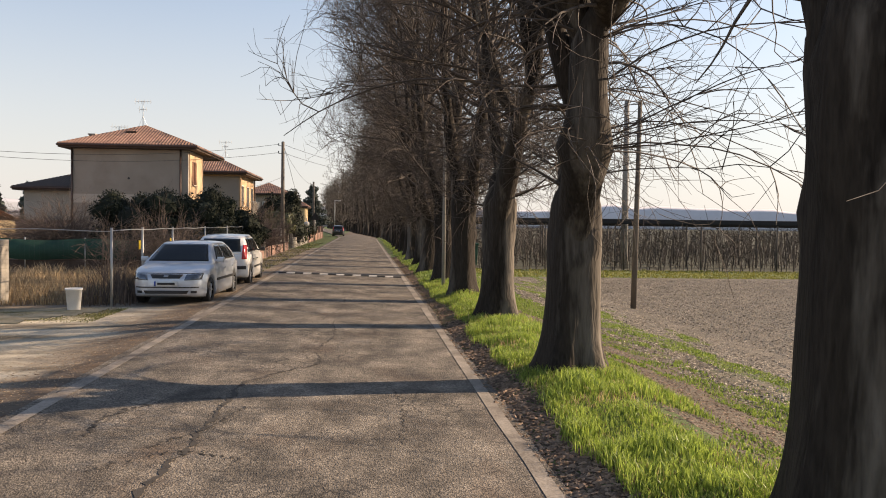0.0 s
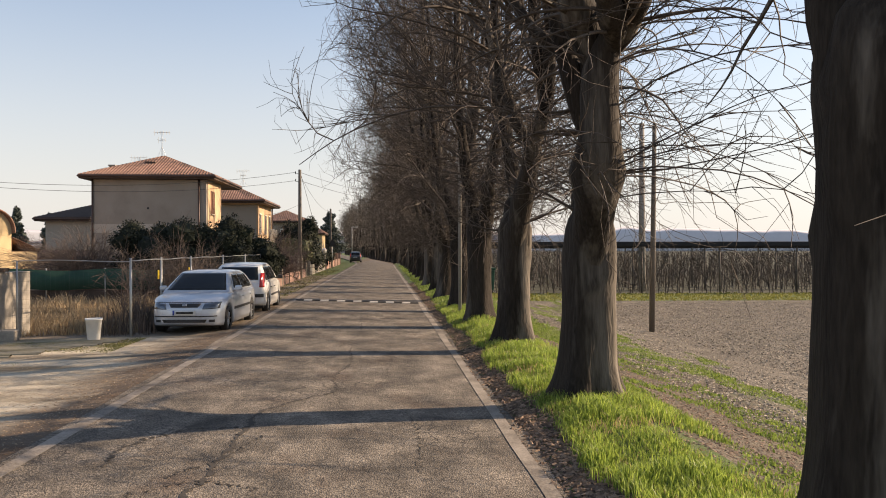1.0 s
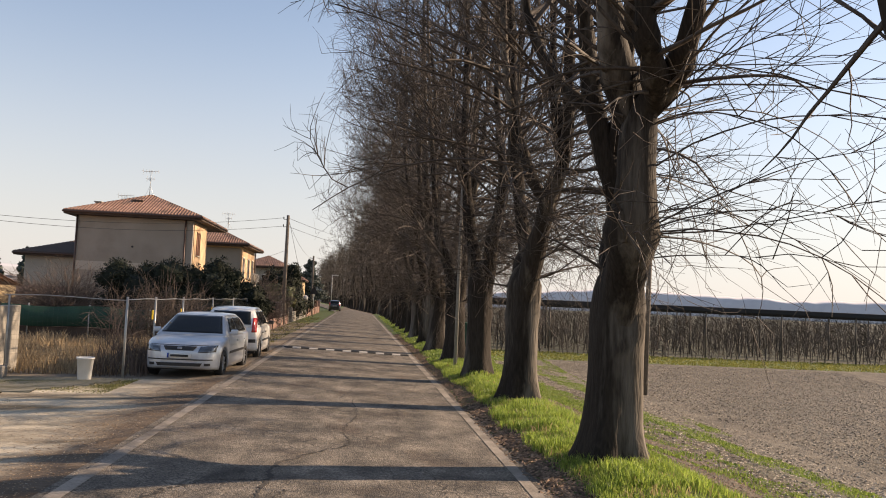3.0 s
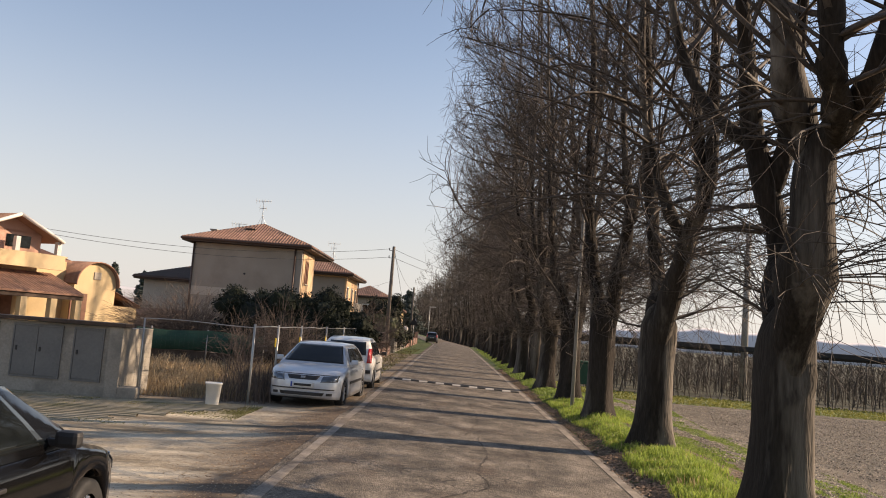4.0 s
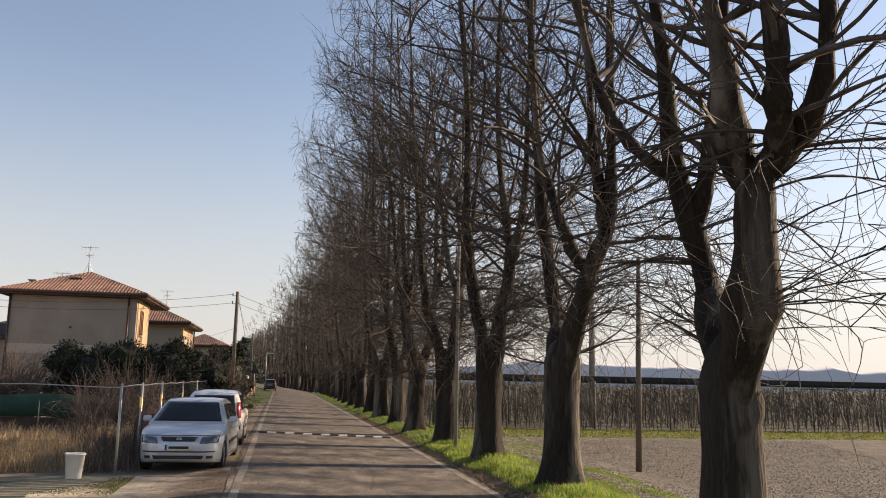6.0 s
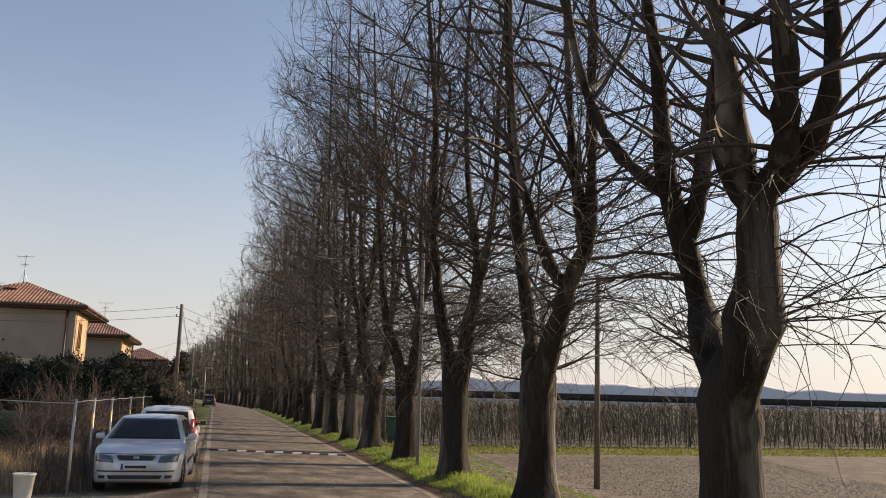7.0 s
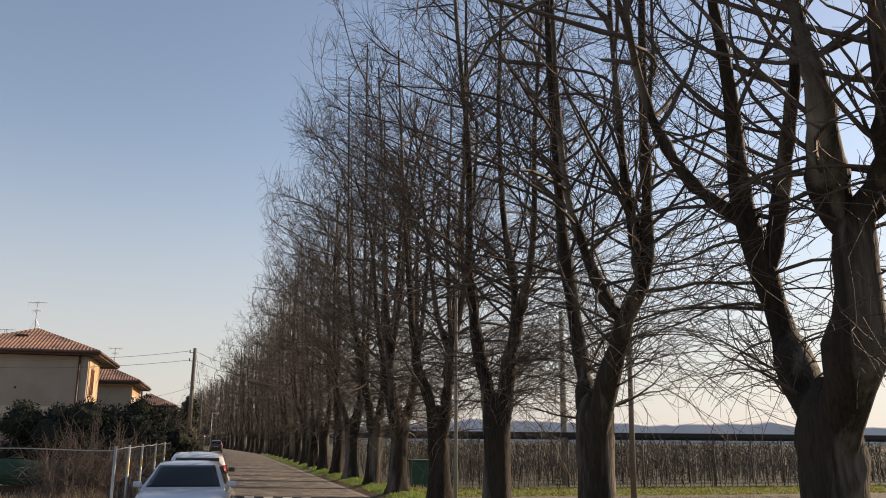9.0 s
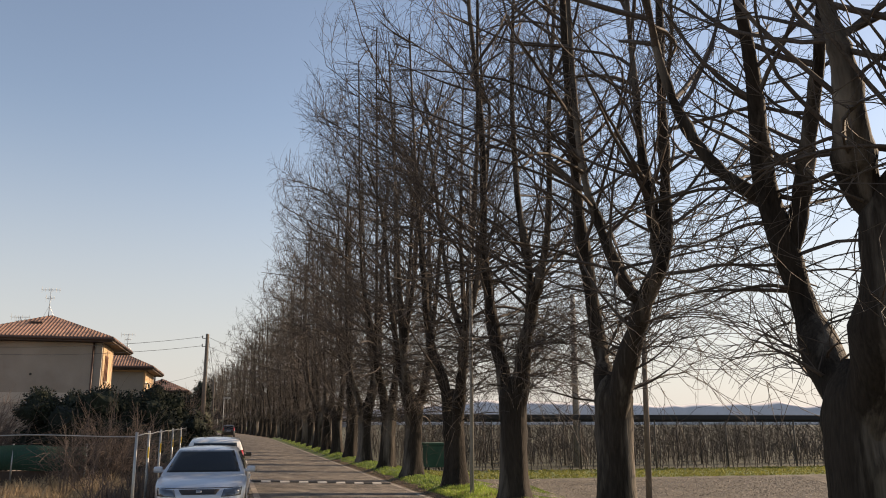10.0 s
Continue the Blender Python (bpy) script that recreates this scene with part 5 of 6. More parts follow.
part("skylight", box(-0.75, -0.1, -2.35, -1.75, 7.62, 7.72, 0.02), EAVE_WOOD, h1)
cb = bmesh.new()
add_box(cb, -3.3, -2.95, -1.5, -1.15, 6.6, 7.5, 0.02)
add_box(cb, -3.36, -2.89, -1.56, -1.09, 7.5, 7.58, 0.01)
part("chimney", cb, STUCCO, h1)
part("balcony", box(2.203, 3.5, 0.602, 4.4, 2.9, 3.05, 0.01), STUCCO_PALE, h1)

annex = thing("annex", (-21.3, 61, -0.05), "low pale rendered house with a dark roof", "house")
part("wall", box(-2.0, 3.2, -2.5, 3, 0, 4.0), STUCCO_PALE, annex)
hip_roof(annex, -2.0, 3.2, -2.5, 3, 4.25, 1.1, 0.6, EAVE_WOOD)

h2 = thing("house", (-12.5, 70.5, -0.05), "ochre two-storey house with balcony and terracotta roof", "house")
part("wall", box(-2.6, 2.6, -4.2, 4.6, 0, 5.75), STUCCO_ORANGE, h2)
part("front_facing", box(-2.6, 2.6, -4.24, -4.203, 0, 5.6), STUCCO, h2, "beige gable wall")
hip_roof(h2, -2.6, 2.6, -4.2, 4.6, 6.0, 1.5, 0.7)
for y in (-2.4, 0.6, 3.2):
    house_window(h2, 2.6, y, 3.3, 4.9, 1.0, "x", WHITE_TRIM)
part("balcony", box(2.603, 3.5, -3.6, 1.8, 2.6, 2.75, 0.01), STUCCO_PALE, h2)
rb = bmesh.new()
for y in np.arange(-3.55, 1.8, 0.16):
    add_rod(rb, (3.45, y, 2.75), (3.45, y, 3.65), 0.012, 0.012, 5)
add_rod(rb, (3.45, -3.6, 3.67), (3.45, 1.8, 3.67), 0.025, 0.025, 6)
part("railing", rb, GALV, h2)
part("corner_pier", box(2.605, 2.75, -4.25, -3.95, 0, 5.7), STUCCO_ORANGE, h2)
part("downpipe", rod((2.7, 4.4, 0), (2.7, 4.4, 5.7), 0.06, 0.06, 8), COPPER_PIPE, h2)

h3 = thing("house", (-10.0, 92, -0.05), "distant brownish house with a terracotta roof", "house")
part("wall", box(-2.6, 1.9, -3.5, 4, 0, 4.9), STUCCO, h3)
hip_roof(h3, -2.6, 1.9, -3.5, 4, 5.1, 1.2, 0.5)
for y in (-1.5, 1.5):
    house_window(h3, 1.9, y, 2.9, 4.2, 1.0, "x")
house_window(h3, -0.2, -3.5, 2.9, 4.1, 1.0, "y")
h4 = thing("house", (-8.2, 112, -0.05), "small yellow roadside house far along the road", "house")
part("wall", box(-2.2, 0.4, -3, 3, 0, 4.0), STUCCO_YELLOW, h4)
hip_roof(h4, -2.2, 0.4, -3, 3, 4.2, 1.0, 0.4)
house_window(h4, 0.4, 0, 1.2, 2.6, 1.0, "x")
house_window(h4, -0.6, -3, 1.2, 2.6, 1.0, "y")


def antenna(x, y, z, h, label):
    root = thing("antenna", (x, y, z), label, "antenna")
    part("mast", rod((0, 0, 0), (0, 0, h), 0.022, 0.018, 6), GALV, root)
    for zz, n, L in ((h * 0.95, 6, 1.0), (h * 0.66, 4, 0.45)):
        b = bmesh.new()
        add_rod(b, (-L / 2, 0.1, zz), (L / 2, -0.1, zz), 0.014, 0.014, 5)
        for k in range(n):
            q = -L / 2 + L * k / (n - 1)
            ln = 0.22 + 0.14 * (k == 0)
            add_rod(b, (q, -ln, zz), (q, ln, zz + 0.02), 0.009, 0.009, 4)
            add_rod(b, (q, 0, zz - ln * 0.6), (q, 0, zz + ln * 0.6), 0.009, 0.009, 4)
        part("aerial", b, GALV, root)
    b = bmesh.new()
    for dx in (-0.3, 0.3):
        add_rod(b, (dx, 0.05, 0.0), (0, 0, h * 0.4), 0.008, 0.008, 4)
    part("stay", b, GALV, root)


antenna(-14.62, 55.9, 8.2, 1.75, "spiky grey television antenna on the roof ridge")
antenna(-16.3, 56.5, 7.45, 0.8, "low flat television aerial on the roof")
antenna(-11.6, 70, 7.4, 1.3, "thin television antenna on the further roof")

# yellow house with arched gable
yh = thing("house", (-23.3, 44.9, -0.05), "yellow villa with arched gable and terracotta porch roof", "house", turn=63)
V, F = [], []
arch = [(-0.75, 0), (1.9, 0), (1.9, 3.0)] + [(0.575 + 1.325 * math.cos(a), 3.0 + 1.15 * math.sin(a)) for a in np.linspace(0.12, math.pi - 0.12, 13)] + [(-0.75, 3.0)]
for y in (-3.0, 3.0):
    V += [(x, y, z) for x, z in arch]
n = len(arch)
F = [tuple(range(n)), tuple(range(2 * n - 1, n - 1, -1))] + [(i, i + n, (i + 1) % n + n, (i + 1) % n) for i in range(n)]
part("wall", mesh_of("wall", V, F, STUCCO_YELLOW), None, yh)
V, F = [], []
arc = [(0.575 + 1.40 * math.cos(a), 3.0 + 1.22 * math.sin(a)) for a in np.linspace(-0.04, math.pi + 0.04, 17)]
for y in (-3.25, 3.1):
    V += [(x, y, z) for x, z in arc] + [(0.575 + (x - 0.575) * 0.96, y, z - 0.06) for x, z in arc]
m = 17
for i in range(m - 1):
    F += [(i, i + 1, i + 1 + 2 * m, i + 2 * m), (m + i, m + i + 2 * m, m + i + 1 + 2 * m, m + i + 1), (i, m + i, m + i + 1, i + 1)]
part("roof", mesh_of("roof", V, F, ROOF_TILE, True), None, yh)
part("attic_vent", box(0.4, 0.85, -3.05, -2.9, 3.25, 3.65, 0.02), STUCCO, yh)
part("door", box(-0.9, 0.1, -3.04, -2.95, 0.5, 2.45, 0.01), SHUTTER, yh, "brown wooden shutter door")
part("lean_to", box(1.903, 3.7, -2.8, 2.8, 0, 1.9), STUCCO_YELLOW, yh)
tile_slope((3.9, -3.0, 1.95), (3.9, 3.0, 1.95), (1.91, 3.0, 2.7), (1.91, -3.0, 2.7), ROOF_TILE, yh)
part("main_block", box(-9.0, -0.753, -2.2, 4.5, 0, 4.3), STUCCO_YELLOW, yh)
tile_slope((-9.3, -2.8, 4.1), (-0.9, -2.8, 4.1), (-0.9, 1.2, 5.0), (-9.3, 1.2, 5.0), ROOF_TILE, yh)
part("upper_block", box(-7.1, -2.7, -2.6, 2.0, 4.25, 5.3), STUCCO_PINK, yh, "pink upper storey")
tile_slope((-2.0, -3.4, 4.95), (-2.0, 2.4, 4.95), (-4.5, 2.4, 6.05), (-4.5, -3.4, 6.05), ROOF_TILE, yh)
tile_slope((-7.0, 2.4, 4.95), (-7.0, -3.4, 4.95), (-4.5, -3.4, 6.05), (-4.5, 2.4, 6.05), ROOF_TILE, yh)
V = [(-6.3, -2.6, 5.2), (-2.7, -2.6, 5.2), (-4.5, -2.6, 5.95), (-6.3, -2.4, 5.2), (-2.7, -2.4, 5.2), (-4.5, -2.4, 5.95)]
part("gable", mesh_of("gable", V, [(0, 1, 2), (5, 4, 3), (0, 2, 5, 3), (1, 4, 5, 2)], STUCCO_PINK), None, yh)
for x in (-1.98, -7.02):
    part("barge_board", rod((x, -3.43, 4.93), (-4.5, -3.43, 6.03), 0.09, 0.09, 4), WHITE_TRIM, yh, "white barge board")
part("balcony_parapet", box(-7.0, -1.7, -3.3, -3.1, 3.5, 4.25, 0.02), STUCCO_YELLOW, yh)
for x in (-6.8, -4.4, -2.1):
    part("balcony_column", box(x - 0.12, x + 0.12, -3.28, -3.04, 4.253, 4.95, 0.01), WHITE_TRIM, yh)
part("upper_window", box(-4.6, -3.3, -2.64, -2.55, 4.45, 5.05, 0.01), DARK_GLASS, yh)
tile_slope((-9.5, -5.0, 2.35), (-1.6, -5.0, 2.35), (-1.6, -2.21, 3.35), (-9.5, -2.21, 3.35), ROOF_TILE, yh)
part("porch_beam", box(-9.5, -1.6, -4.9, -4.7, 2.05, 2.26, 0.01), EAVE_WOOD, yh)
for x in (-9.0, -6.9, -4.9, -3.3, -1.9):
    part("porch_column", box(x - 0.17, x + 0.17, -4.97, -4.63, 0, 2.05, 0.02), STUCCO_YELLOW, yh)
for x in (-7.9, -5.9, -4.1):
    part("porch_door", box(x - 0.45, x + 0.45, -2.26, -2.205, 0.1, 2.1, 0.01), SHUTTER, yh)


# ---- hedges, shrubs and garden trees ----
def leaf_cloud(rng, n, centres, size, flat=0.8):
    """Leaves scattered in overlapping clumps."""
    c = np.array(centres, float)
    k = rng.integers(0, len(c), n)
    d = rng.normal(size=(n, 3))
    d /= np.linalg.norm(d, axis=1)[:, None]
    r = rng.uniform(0.35, 1.0, n)[:, None] ** 0.45
    p = c[k, :3] + d * r * c[k, 3:6]
    a, t = rng.uniform(0, 6.28, n), rng.normal(size=(n, 3))
    t /= np.linalg.norm(t, axis=1)[:, None]
    u = np.cross(t, d)
    u /= np.linalg.norm(u, axis=1)[:, None] + 1e-6
    s = rng.uniform(*size, n)[:, None]
    P = np.stack((p - t * s, p + u * s * 0.45, p + t * s, p - u * s * 0.45), 1).reshape(-1, 3)
    return P, np.arange(4 * n).reshape(n, 4)


def shrub(name, place, centres, n, size, mat, label, category="shrub", seed=1, stems=6):
    rng = np.random.default_rng(seed)
    root = thing(name, place, label, category)
    v, f = leaf_cloud(rng, n, centres, size)
    part("foliage", fast_mesh("foliage", v, f, mat, False), None, root)
    # added solid dark lumps stand in for inner leaves and the shade between them
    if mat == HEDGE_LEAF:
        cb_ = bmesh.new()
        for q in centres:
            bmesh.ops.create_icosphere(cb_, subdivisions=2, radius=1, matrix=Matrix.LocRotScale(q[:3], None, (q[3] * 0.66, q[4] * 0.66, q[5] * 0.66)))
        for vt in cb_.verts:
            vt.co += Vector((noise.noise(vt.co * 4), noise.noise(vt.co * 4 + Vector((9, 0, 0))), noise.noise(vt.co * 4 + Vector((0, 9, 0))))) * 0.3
        part("dark_fill_core", cb_, mat, root)
    paths = []
    c = np.array(centres)
    for k in range(stems):
        q = c[rng.integers(0, len(c))]
        b = np.array((q[0] + rng.normal() * 0.2, q[1] + rng.normal() * 0.2, -0.05))
        paths.append((np.array([b, (b + q[:3]) / 2 + rng.normal(size=3) * 0.1, q[:3]]), (0.06, 0.045, 0.02)))
    v, f = tube_arrays(paths, 6)
    tagged(part("stem", fast_mesh("stem", v, f, BARK), None, root), kind="stuff")
    return root


rng = np.random.default_rng(8)
def clumps(rng, n, x, y, z, r):
    return [(rng.uniform(*x), rng.uniform(*y), rng.uniform(*z), *(rng.uniform(*r) for _ in range(3))) for _ in range(n)]
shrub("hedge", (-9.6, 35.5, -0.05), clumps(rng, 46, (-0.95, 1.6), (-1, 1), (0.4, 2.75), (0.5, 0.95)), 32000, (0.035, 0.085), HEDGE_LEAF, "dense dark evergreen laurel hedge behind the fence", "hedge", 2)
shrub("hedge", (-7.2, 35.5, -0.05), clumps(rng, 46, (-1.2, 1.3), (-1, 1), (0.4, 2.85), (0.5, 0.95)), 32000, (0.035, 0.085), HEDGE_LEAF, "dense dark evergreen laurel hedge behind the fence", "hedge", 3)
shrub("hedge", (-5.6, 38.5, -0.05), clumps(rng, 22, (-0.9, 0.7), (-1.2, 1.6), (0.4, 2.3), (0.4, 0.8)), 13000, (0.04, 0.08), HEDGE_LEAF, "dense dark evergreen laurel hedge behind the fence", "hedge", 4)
shrub("evergreen_tree", (-6.4, 66, 0), clumps(rng, 30, (-1.5, 1.2), (-2, 2), (1.0, 4.0), (0.6, 1.1)), 13000, (0.06, 0.13), HEDGE_LEAF, "dark bushy evergreen tree behind the garden fence", "tree", 5)
shrub("laurel", (-5.7, 56.5, 0), clumps(rng, 16, (-0.6, 0.9), (-1.5, 2.5), (0.8, 2.5), (0.3, 0.6)), 4200, (0.09, 0.2), OLIVE_LEAF, "olive-green leafy shrub leaning over a garden fence", "shrub", 6)
shrub("laurel", (-5.9, 73, 0), clumps(rng, 14, (-0.8, 0.6), (-2.5, 2.5), (0.6, 1.9), (0.4, 0.7)), 2600, (0.09, 0.2), OLIVE_LEAF, "clipped olive-green garden shrub by the road", "shrub", 7)
shrub("hedge", (-5.7, 83, 0), clumps(rng, 14, (-0.5, 0.5), (-4.5, 4.5), (0.4, 1.5), (0.4, 0.7)), 3000, (0.09, 0.2), HEDGE_LEAF, "low dark hedge beside the distant road", "hedge", 9)


def conifer(place, h, r, seed, label):
    rng = np.random.default_rng(seed)
    cs = []
    for k in range(int(h * 9)):
        z = h * (0.18 + 0.8 * (k / (h * 9)))
        rr = r * (1 - 0.85 * (z / h)) * rng.uniform(0.6, 1.1)
        a = rng.uniform(0, 6.28)
        cs.append((rr * 0.6 * math.cos(a), rr * 0.6 * math.sin(a), z, rr * 0.6, rr * 0.6, 0.3))
    root = thing("conifer", place, label, "tree")
    v, f = leaf_cloud(rng, 9000, cs, (0.09, 0.22))
    part("crown", fast_mesh("crown", v, f, HAZED_CONIFER_LEAF, False), None, root)
    part("trunk", rod((0, 0, -0.1), (0, 0, h * 0.95), 0.16, 0.03, 8), BARK, root)


conifer((-7.3, 118, 0), 7.3, 3.4, 41, "dark spreading cedar beside the distant road")
conifer((-31.4, 80, 0), 5.4, 1.9, 42, "dark blue-green conifer behind the houses")
conifer((-34.6, 80, 0), 6.0, 1.7, 43, "dark blue-green conifer behind the houses")
conifer((-37.5, 84, 0), 5.2, 2.2, 44, "dark conifer beside the yellow villa")
shed = thing("shed", (-19.6, 52, -0.05), "low garden shed with a faded terracotta roof", "shed")
part("wall", box(-1.6, 1.2, -1.2, 1.2, 0, 1.5), STUCCO_PALE, shed)
tile_slope((-1.8, -1.5, 1.5), (1.4, -1.5, 1.5), (1.4, 1.3, 1.95), (-1.8, 1.3, 1.95), ROOF_TILE, shed)


def bare_bush(place, n, h, spread_r, seed, label):
    """A rounded leafless bush of many thin arching stems."""
    rng = np.random.default_rng(seed)
    root = thing("bare_bush", place, label, "shrub")
    paths, small = [], []
    for _ in range(n):
        a = rng.uniform(0, 6.28)
        w = (math.cos(a) * rng.uniform(0.1, 1.1), math.sin(a) * rng.uniform(0.1, 1.1), 1.1)
        p = grow(rng, (rng.normal() * 0.25, rng.normal() * 0.25, 0), w, h * rng.uniform(0.7, 1.25), 9, 0.28, 0.07)
        p[:, :2] *= spread_r
        paths.append((p, np.linspace(0.014, 0.004, 9)))
        for _ in range(7):
            i = rng.integers(3, 9)
            small.append((grow(rng, p[i], (p[i] - p[i - 1]) + rng.normal(size=3) * 0.12, rng.uniform(0.3, 0.9), 4, 0.5, 0.1), (0.006, 0.005, 0.004, 0.003)))
    v1, f1 = tube_arrays(paths, 4)
    v2, f2 = tube_arrays(small, 3)
    part("thicket", fast_mesh("thicket", np.concatenate((v1, v2)), np.concatenate((f1, f2 + len(v1))), BROWN_TWIG, False), None, root)


bare_bush((-12.2, 35.3, 0), 430, 2.5, 1.2, 51, "rounded leafless brown bush beside the hedge")
bare_bush((-5.9, 44.5, 0), 220, 3.0, 0.8, 52, "tangled leafless brown bush over the garden fence")
bare_bush((-5.5, 49.5, 0), 70, 2.3, 0.7, 53, "tangled leafless brown bush over the garden fence")
bare_bush((-15.5, 40.5, 0), 200, 2.4, 1.1, 54, "leafless brown shrub in front of the low houses")
bare_bush((-6.6, 22.5, 0), 12, 1.6, 0.6, 55, "thin leafless shrub in the dry grass")
bare_bush((-7.6, 25.5, 0), 12, 1.9, 0.7, 56, "thin leafless shrub in the dry grass")
bare_bush((-5.9, 26.5, 0), 16, 1.8, 0.6, 57, "thin leafless shrub in the dry grass")

bare_bush((-8.3, 30.3, 0), 45, 1.8, 0.8, 58, "tangled brown thicket before the green netting")
bare_bush((-7.2, 31.0, 0), 110, 2.2, 0.8, 59, "tangled brown thicket before the hedge")

# green netting round the garden behind the lot
net = thing("green_screen", (0, 0, 0), "dark green windbreak netting on a garden fence", "fence")
V, F = [], []
xs = np.linspace(-17.0, -8.2, 40)
for x in xs:
    o = 0.05 * math.sin(x * 4.1)
    V += [(x, 31.8 + o, 0.42 + 0.03 * math.sin(x * 2.2)), (x, 31.8 + o * 0.6, 1.18 + 0.04 * math.sin(x * 1.7))]
F = [(2 * i, 2 * i + 2, 2 * i + 3, 2 * i + 1) for i in range(39)]
o = part("netting", mesh_of("netting", V, F, GREEN_NET, True), None, net)
o.modifiers.new("thickness", "SOLIDIFY").thickness = 0.01
for x in np.arange(-17, -8, 2.2):
    part("post", rod((x, 31.86, -0.1), (x, 31.86, 1.25), 0.03, 0.03, 8), GALV, net)
part("kerb", box(-17, -8.2, 31.9, 32.05, -0.1, 0.4, 0.01), EAVE_WOOD, net, "dark low base wall")

# garden fronts along the road
front = thing("garden_fence", (0, 0, 0), "low red brick garden wall with pale posts and pickets", "fence")
for y0, y1 in ((41.5, 47.2), (47.9, 57.5)):
    part("base_wall", box(-5.34, -5.16, y0, y1, -0.1, 0.56, 0.01), BRICK, front)
    pb_ = bmesh.new()
    for y in np.arange(y0 + 0.2, y1, 0.28):
        add_rod(pb_, (-5.25, y, 0.62), (-5.25, y, 1.45), 0.016, 0.016, 5)
    add_rod(pb_, (-5.25, y0, 1.38), (-5.25, y1, 1.38), 0.018, 0.018, 5)
    part("pickets", pb_, COPPER_PIPE, front)
for y in (41.2, 44.2, 45.2, 47.5, 50.2, 52.8, 55.1, 57.8, 61.1, 66, 71, 77):
    part("post", box(-5.36, -5.14, y - 0.11, y + 0.11, -0.1, 1.55 if y < 60 else 1.4, 0.015), CONCRETE if y != 47.5 else EAVE_WOOD, front)
for y0, y1 in ((61.2, 77), (78, 104)):
    part("base_wall", box(-5.34, -5.16, y0, y1, -0.1, 0.75, 0.01), CONCRETE if y0 < 70 else BRICK, front)
for y in (92, 98, 104):
    part("post", box(-5.40, -5.10, y - 0.15, y + 0.15, -0.1, 1.5, 0.015), BRICK, front)
sign = thing("road_sign", (-4.6, 79, 0.05), "triangular road sign seen from behind on a steel post", "road sign")
part("post", rod((0, 0, -0.1), (0, 0, 2.9), 0.03, 0.03, 8), GALV, sign)
bm = bmesh.new()
vs = [bm.verts.new(p) for p in ((-0.45, -0.04, 2.15), (0.45, -0.04, 2.15), (0, -0.04, 2.93))]
fc = bm.faces.new(vs)
ex = bmesh.ops.extrude_face_region(bm, geom=[fc])
bmesh.ops.translate(bm, verts=[g for g in ex["geom"] if isinstance(g, bmesh.types.BMVert)], vec=(0, 0.02, 0))
part("plate", bm, BLACK_TRIM, sign, "dark back of the plate")
globe = thing("globe_lamp", (-5.25, 77, 1.35), "white globe lamp on a gate post", "lamp")
bm = bmesh.new()
bmesh.ops.create_uvsphere(bm, u_segments=16, v_segments=10, radius=0.26, matrix=Matrix.Translation((0, 0, 0.45)))
for f_ in bm.faces:
    f_.smooth = True
part("globe", bm, WHITE_TRIM, globe)
part("neck", rod((0, 0, 0.0), (0, 0, 0.26), 0.07, 0.05, 10), BLACK_TRIM, globe)
lampp = thing("street_lamp", (-4.3, 122, 0.05), "slim grey street lamp far along the road", "street lamp")
part("post", rod((0, 0, -0.1), (0, 0, 5.2), 0.06, 0.04, 8), GALV, lampp)
part("head", box(-0.1, 0.9, -0.1, 0.1, 5.15, 5.28, 0.03), GALV, lampp)

# dumpster near the orchard
dump = thing("waste_bin", (5.1, 38.0, -0.1), "dark green waste container with a lid", "bin")
bm = box(-0.42, 0.42, -0.4, 0.4, 0.12, 1.05, 0.03)
for vt in bm.verts:
    if vt.co.z < 0.5:
        vt.co.x *= 0.9
        vt.co.y *= 0.88
part("tub", bm, GREEN_NET, dump)
part("lid", box(-0.46, 0.46, -0.44, 0.44, 1.055, 1.16, 0.03), GREEN_NET, dump)
for x in (-0.3, 0.3):
    for y in (-0.28, 0.28):
        part("castor", rod((x - 0.03, y, 0.06), (x + 0.03, y, 0.06), 0.07, 0.07, 10), RUBBER, dump)


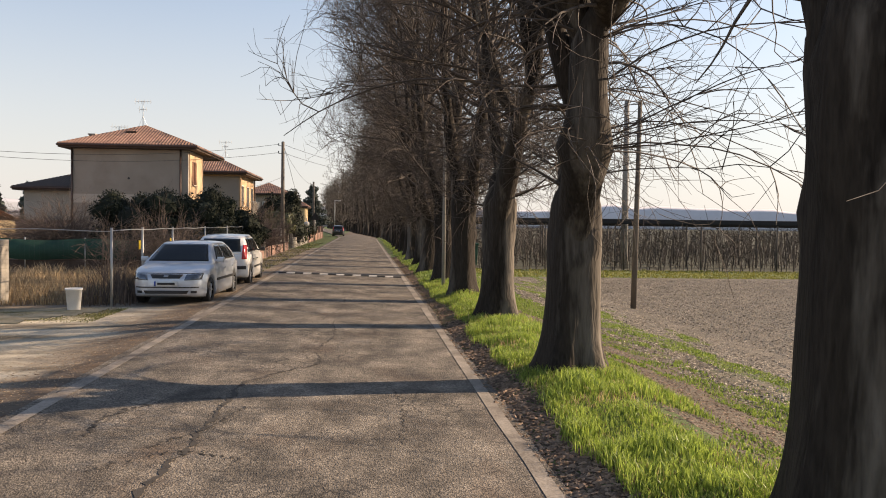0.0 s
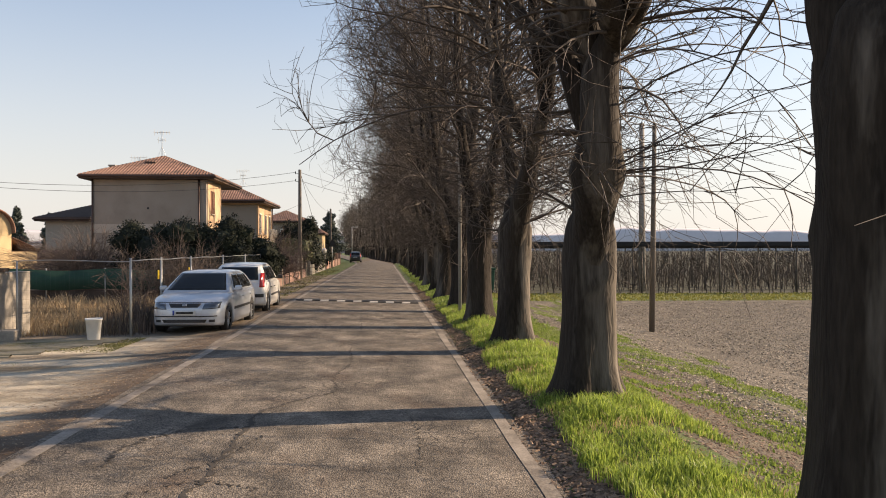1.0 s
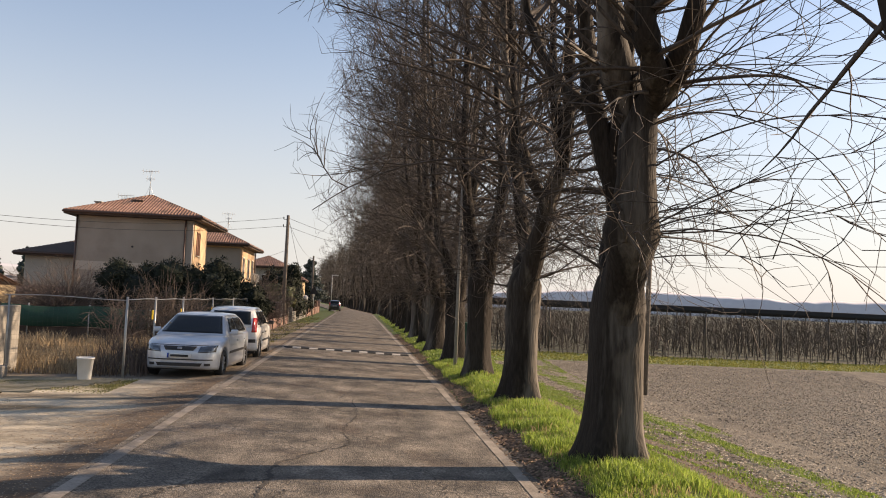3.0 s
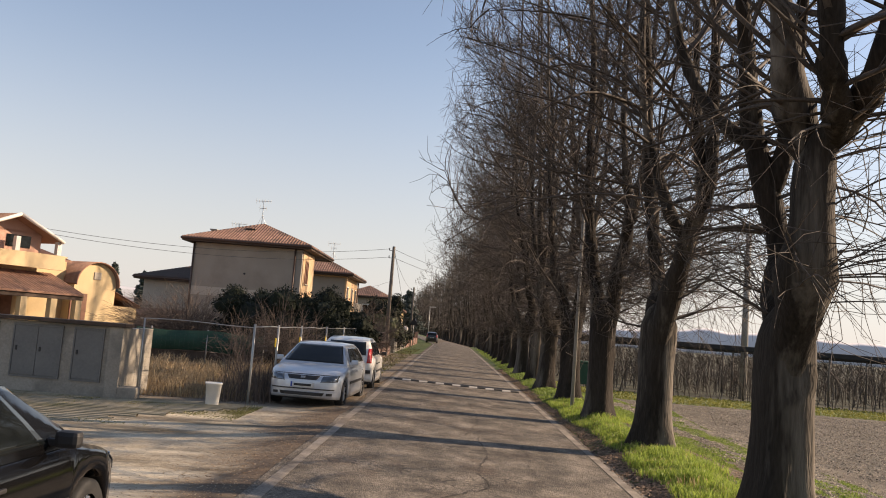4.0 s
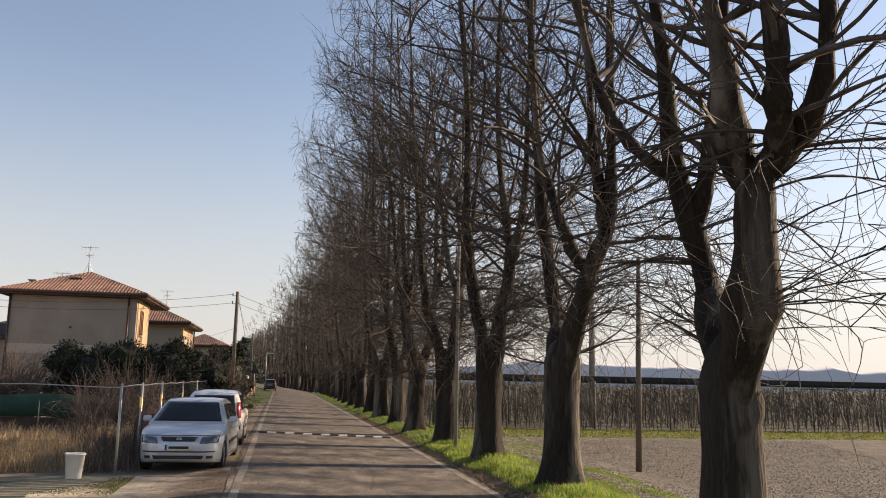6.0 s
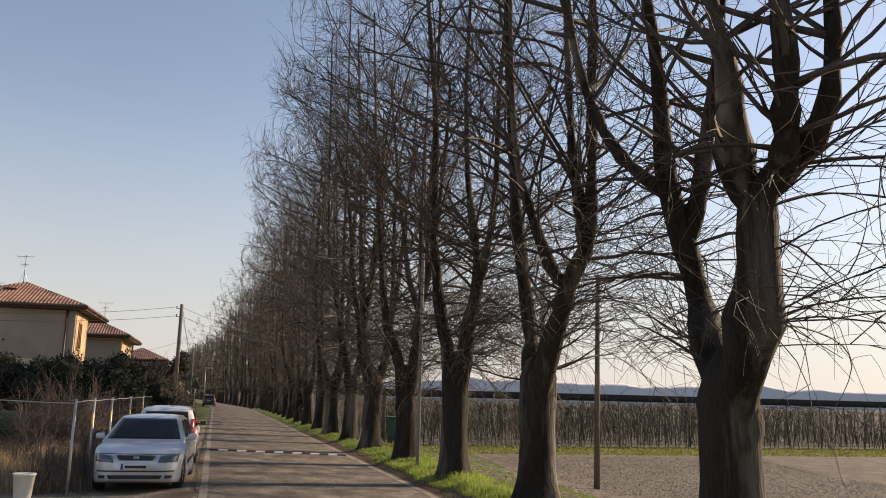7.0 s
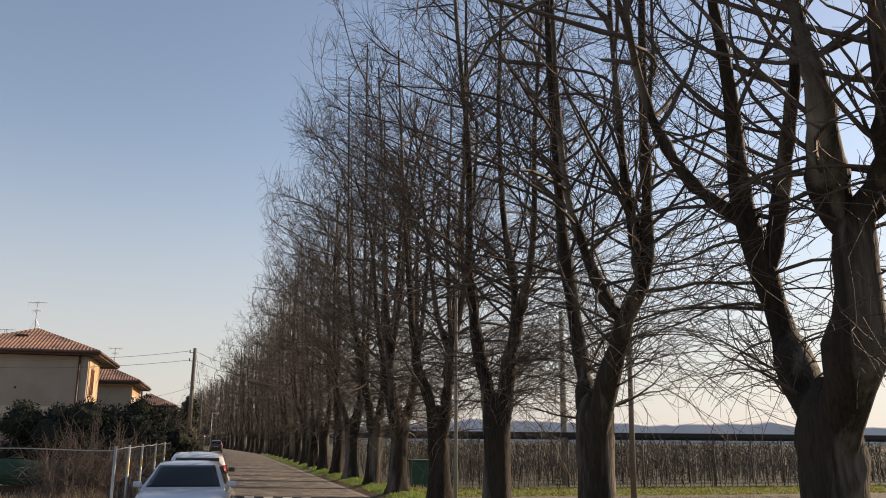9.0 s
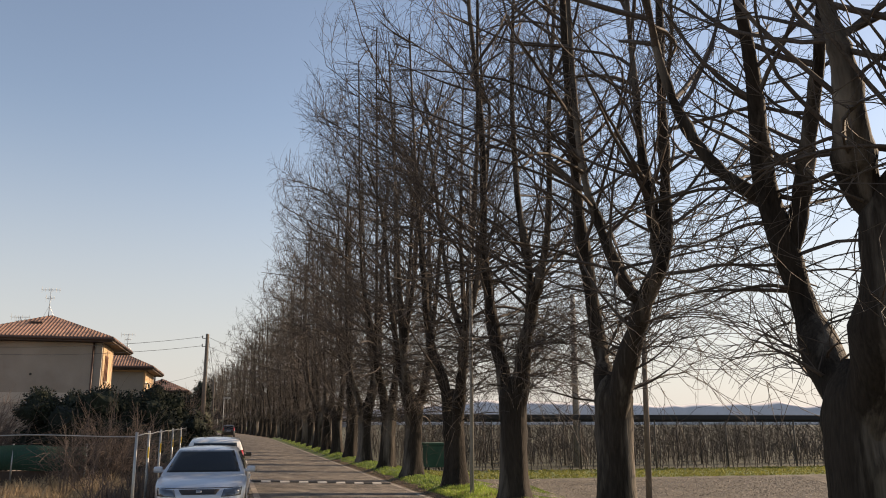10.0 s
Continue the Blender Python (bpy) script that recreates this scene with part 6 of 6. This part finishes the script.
# ---- orchard ----
orchard = thing("orchard_trellis", (0, 0, 0), "orchard trellis of grey posts under rolled black netting", "trellis")
for r in range(10):
    y = 43.2 + 3.8 * r
    x0 = 5.2
    part("net_roll", box(x0, 95, y - 0.14, y + 0.14, 2.06 - 0.01 * r, 2.34 - 0.01 * r, 0.05), NET_ROLL, orchard, "rolled black hail net")
    if r < 3:
        for x in np.arange(x0 + 0.4 + 0.7 * r, 70, 4.4):
            part("post", rod((x, y, -0.55), (x, y, 2.1), 0.05, 0.045, 7), POLE_WOOD, orchard)
rngo = np.random.default_rng(61)
for r in range(10):
    y = 43.2 + 3.8 * r
    paths, small = [], []
    for x in np.arange(5.4, 75 if r < 4 else 50, 0.27):
        xx, yy = x + rngo.normal() * 0.08, y + rngo.normal() * 0.08
        p = grow(rngo, (xx, yy, -0.5), (rngo.normal() * 0.07, rngo.normal() * 0.07, 1), rngo.uniform(2.0, 2.5), 5, 0, 0.05)
        paths.append((p, np.linspace(0.023, 0.008, 5) * rngo.uniform(0.7, 1.3)))
        for _ in range(17 if r < 3 else 6):
            i = rngo.integers(1, 5)
            small.append((grow(rngo, p[i] - (p[i] - p[i - 1]) * rngo.uniform(), (rngo.normal() * 1.1, rngo.normal() * 0.8, rngo.uniform(0.2, 1.3)), rngo.uniform(0.35, 0.85), 3, 0, 0.1), (0.010, 0.008, 0.005)))
    v1, f1 = tube_arrays(paths, 4)
    v2, f2 = tube_arrays(small, 3)
    tagged(new("orchard_row", fast_mesh("orchard_row", np.concatenate((v1, v2)), np.concatenate((f1, f2 + len(v1))), ORCHARD_STEM, False)), "row of thin bare fruit trees on a trellis", "fruit trees", "rows of the orchard", "stuff")


# ---- distance ----
def skyline(name, pts, base, top, mat, seed, label, step):
    """A far belt of woods, a thick ridge with an uneven top."""
    rng = np.random.default_rng(seed)
    a, b = np.array(pts[0], float), np.array(pts[1], float)
    n = int(np.linalg.norm(b - a) / step)
    V, F = [], []
    side = np.array((-(b - a)[1], (b - a)[0])) / np.linalg.norm(b - a) * step * 3
    for i in range(n + 1):
        p = a + (b - a) * i / n
        h = top * (0.62 + 0.40 * noise.noise((i * 0.035, seed, 0)) + 0.13 * noise.noise((i * 0.3, seed, 4)) + 0.05 * noise.noise((i * 1.1, seed, 9)))
        V += [(p[0], p[1], base), (p[0], p[1], base + h * 0.85), (p[0] + side[0] * .5, p[1] + side[1] * .5, base + h), (p[0] + side[0], p[1] + side[1], base)]
    for i in range(n):
        for k in range(3):
            q = 4 * i + k
            F.append((q, q + 4, q + 5, q + 1))
    tagged(new(name, mesh_of(name, V, F, mat, True)), label, "distant woods", kind="structure")


skyline("backdrop_far_woods", ((-300, 900), (1500, 520)), -1, 34, HAZED_FAR_WOOD, 71, "line of distant woods tinted blue-grey for haze", 9)
skyline("backdrop_far_woods_left", ((-900, 620), (-40, 900)), -1, 26, HAZED_FAR_WOOD, 72, "line of distant woods tinted blue-grey for haze", 9)
skyline("backdrop_bare_woods", ((-190, 440), (60, 410)), -0.5, 13, FAR_BARE, 73, "grey-brown bare woods beyond the road's bend", 2.5)
skyline("backdrop_hedgerow", ((-160, 150), (-14, 165)), -0.5, 6, FAR_BARE, 74, "low bare hedgerow behind the houses", 2)


# paper tags nailed to two trunks
for place, turn in (((2.66, 9.585, 2.82), 28), ((3.02, 3.90, 2.84), 8)):
    tag = thing("paper_tag", place, "small white paper tag nailed to the bark", "tag", "tags on trunks", turn=turn)
    bm = box(-0.06, 0.06, -0.006, 0.0, -0.035, 0.035, 0.002)
    for vt in bm.verts:
        vt.co.y -= 0.25 * (vt.co.x + 0.02) ** 2 * 8
    part("sheet", bm, WHITE_TRIM, tag)
    part("nail", rod((0, 0.03, 0.02), (0, -0.012, 0.02), 0.006, 0.008, 6), GALV, tag)
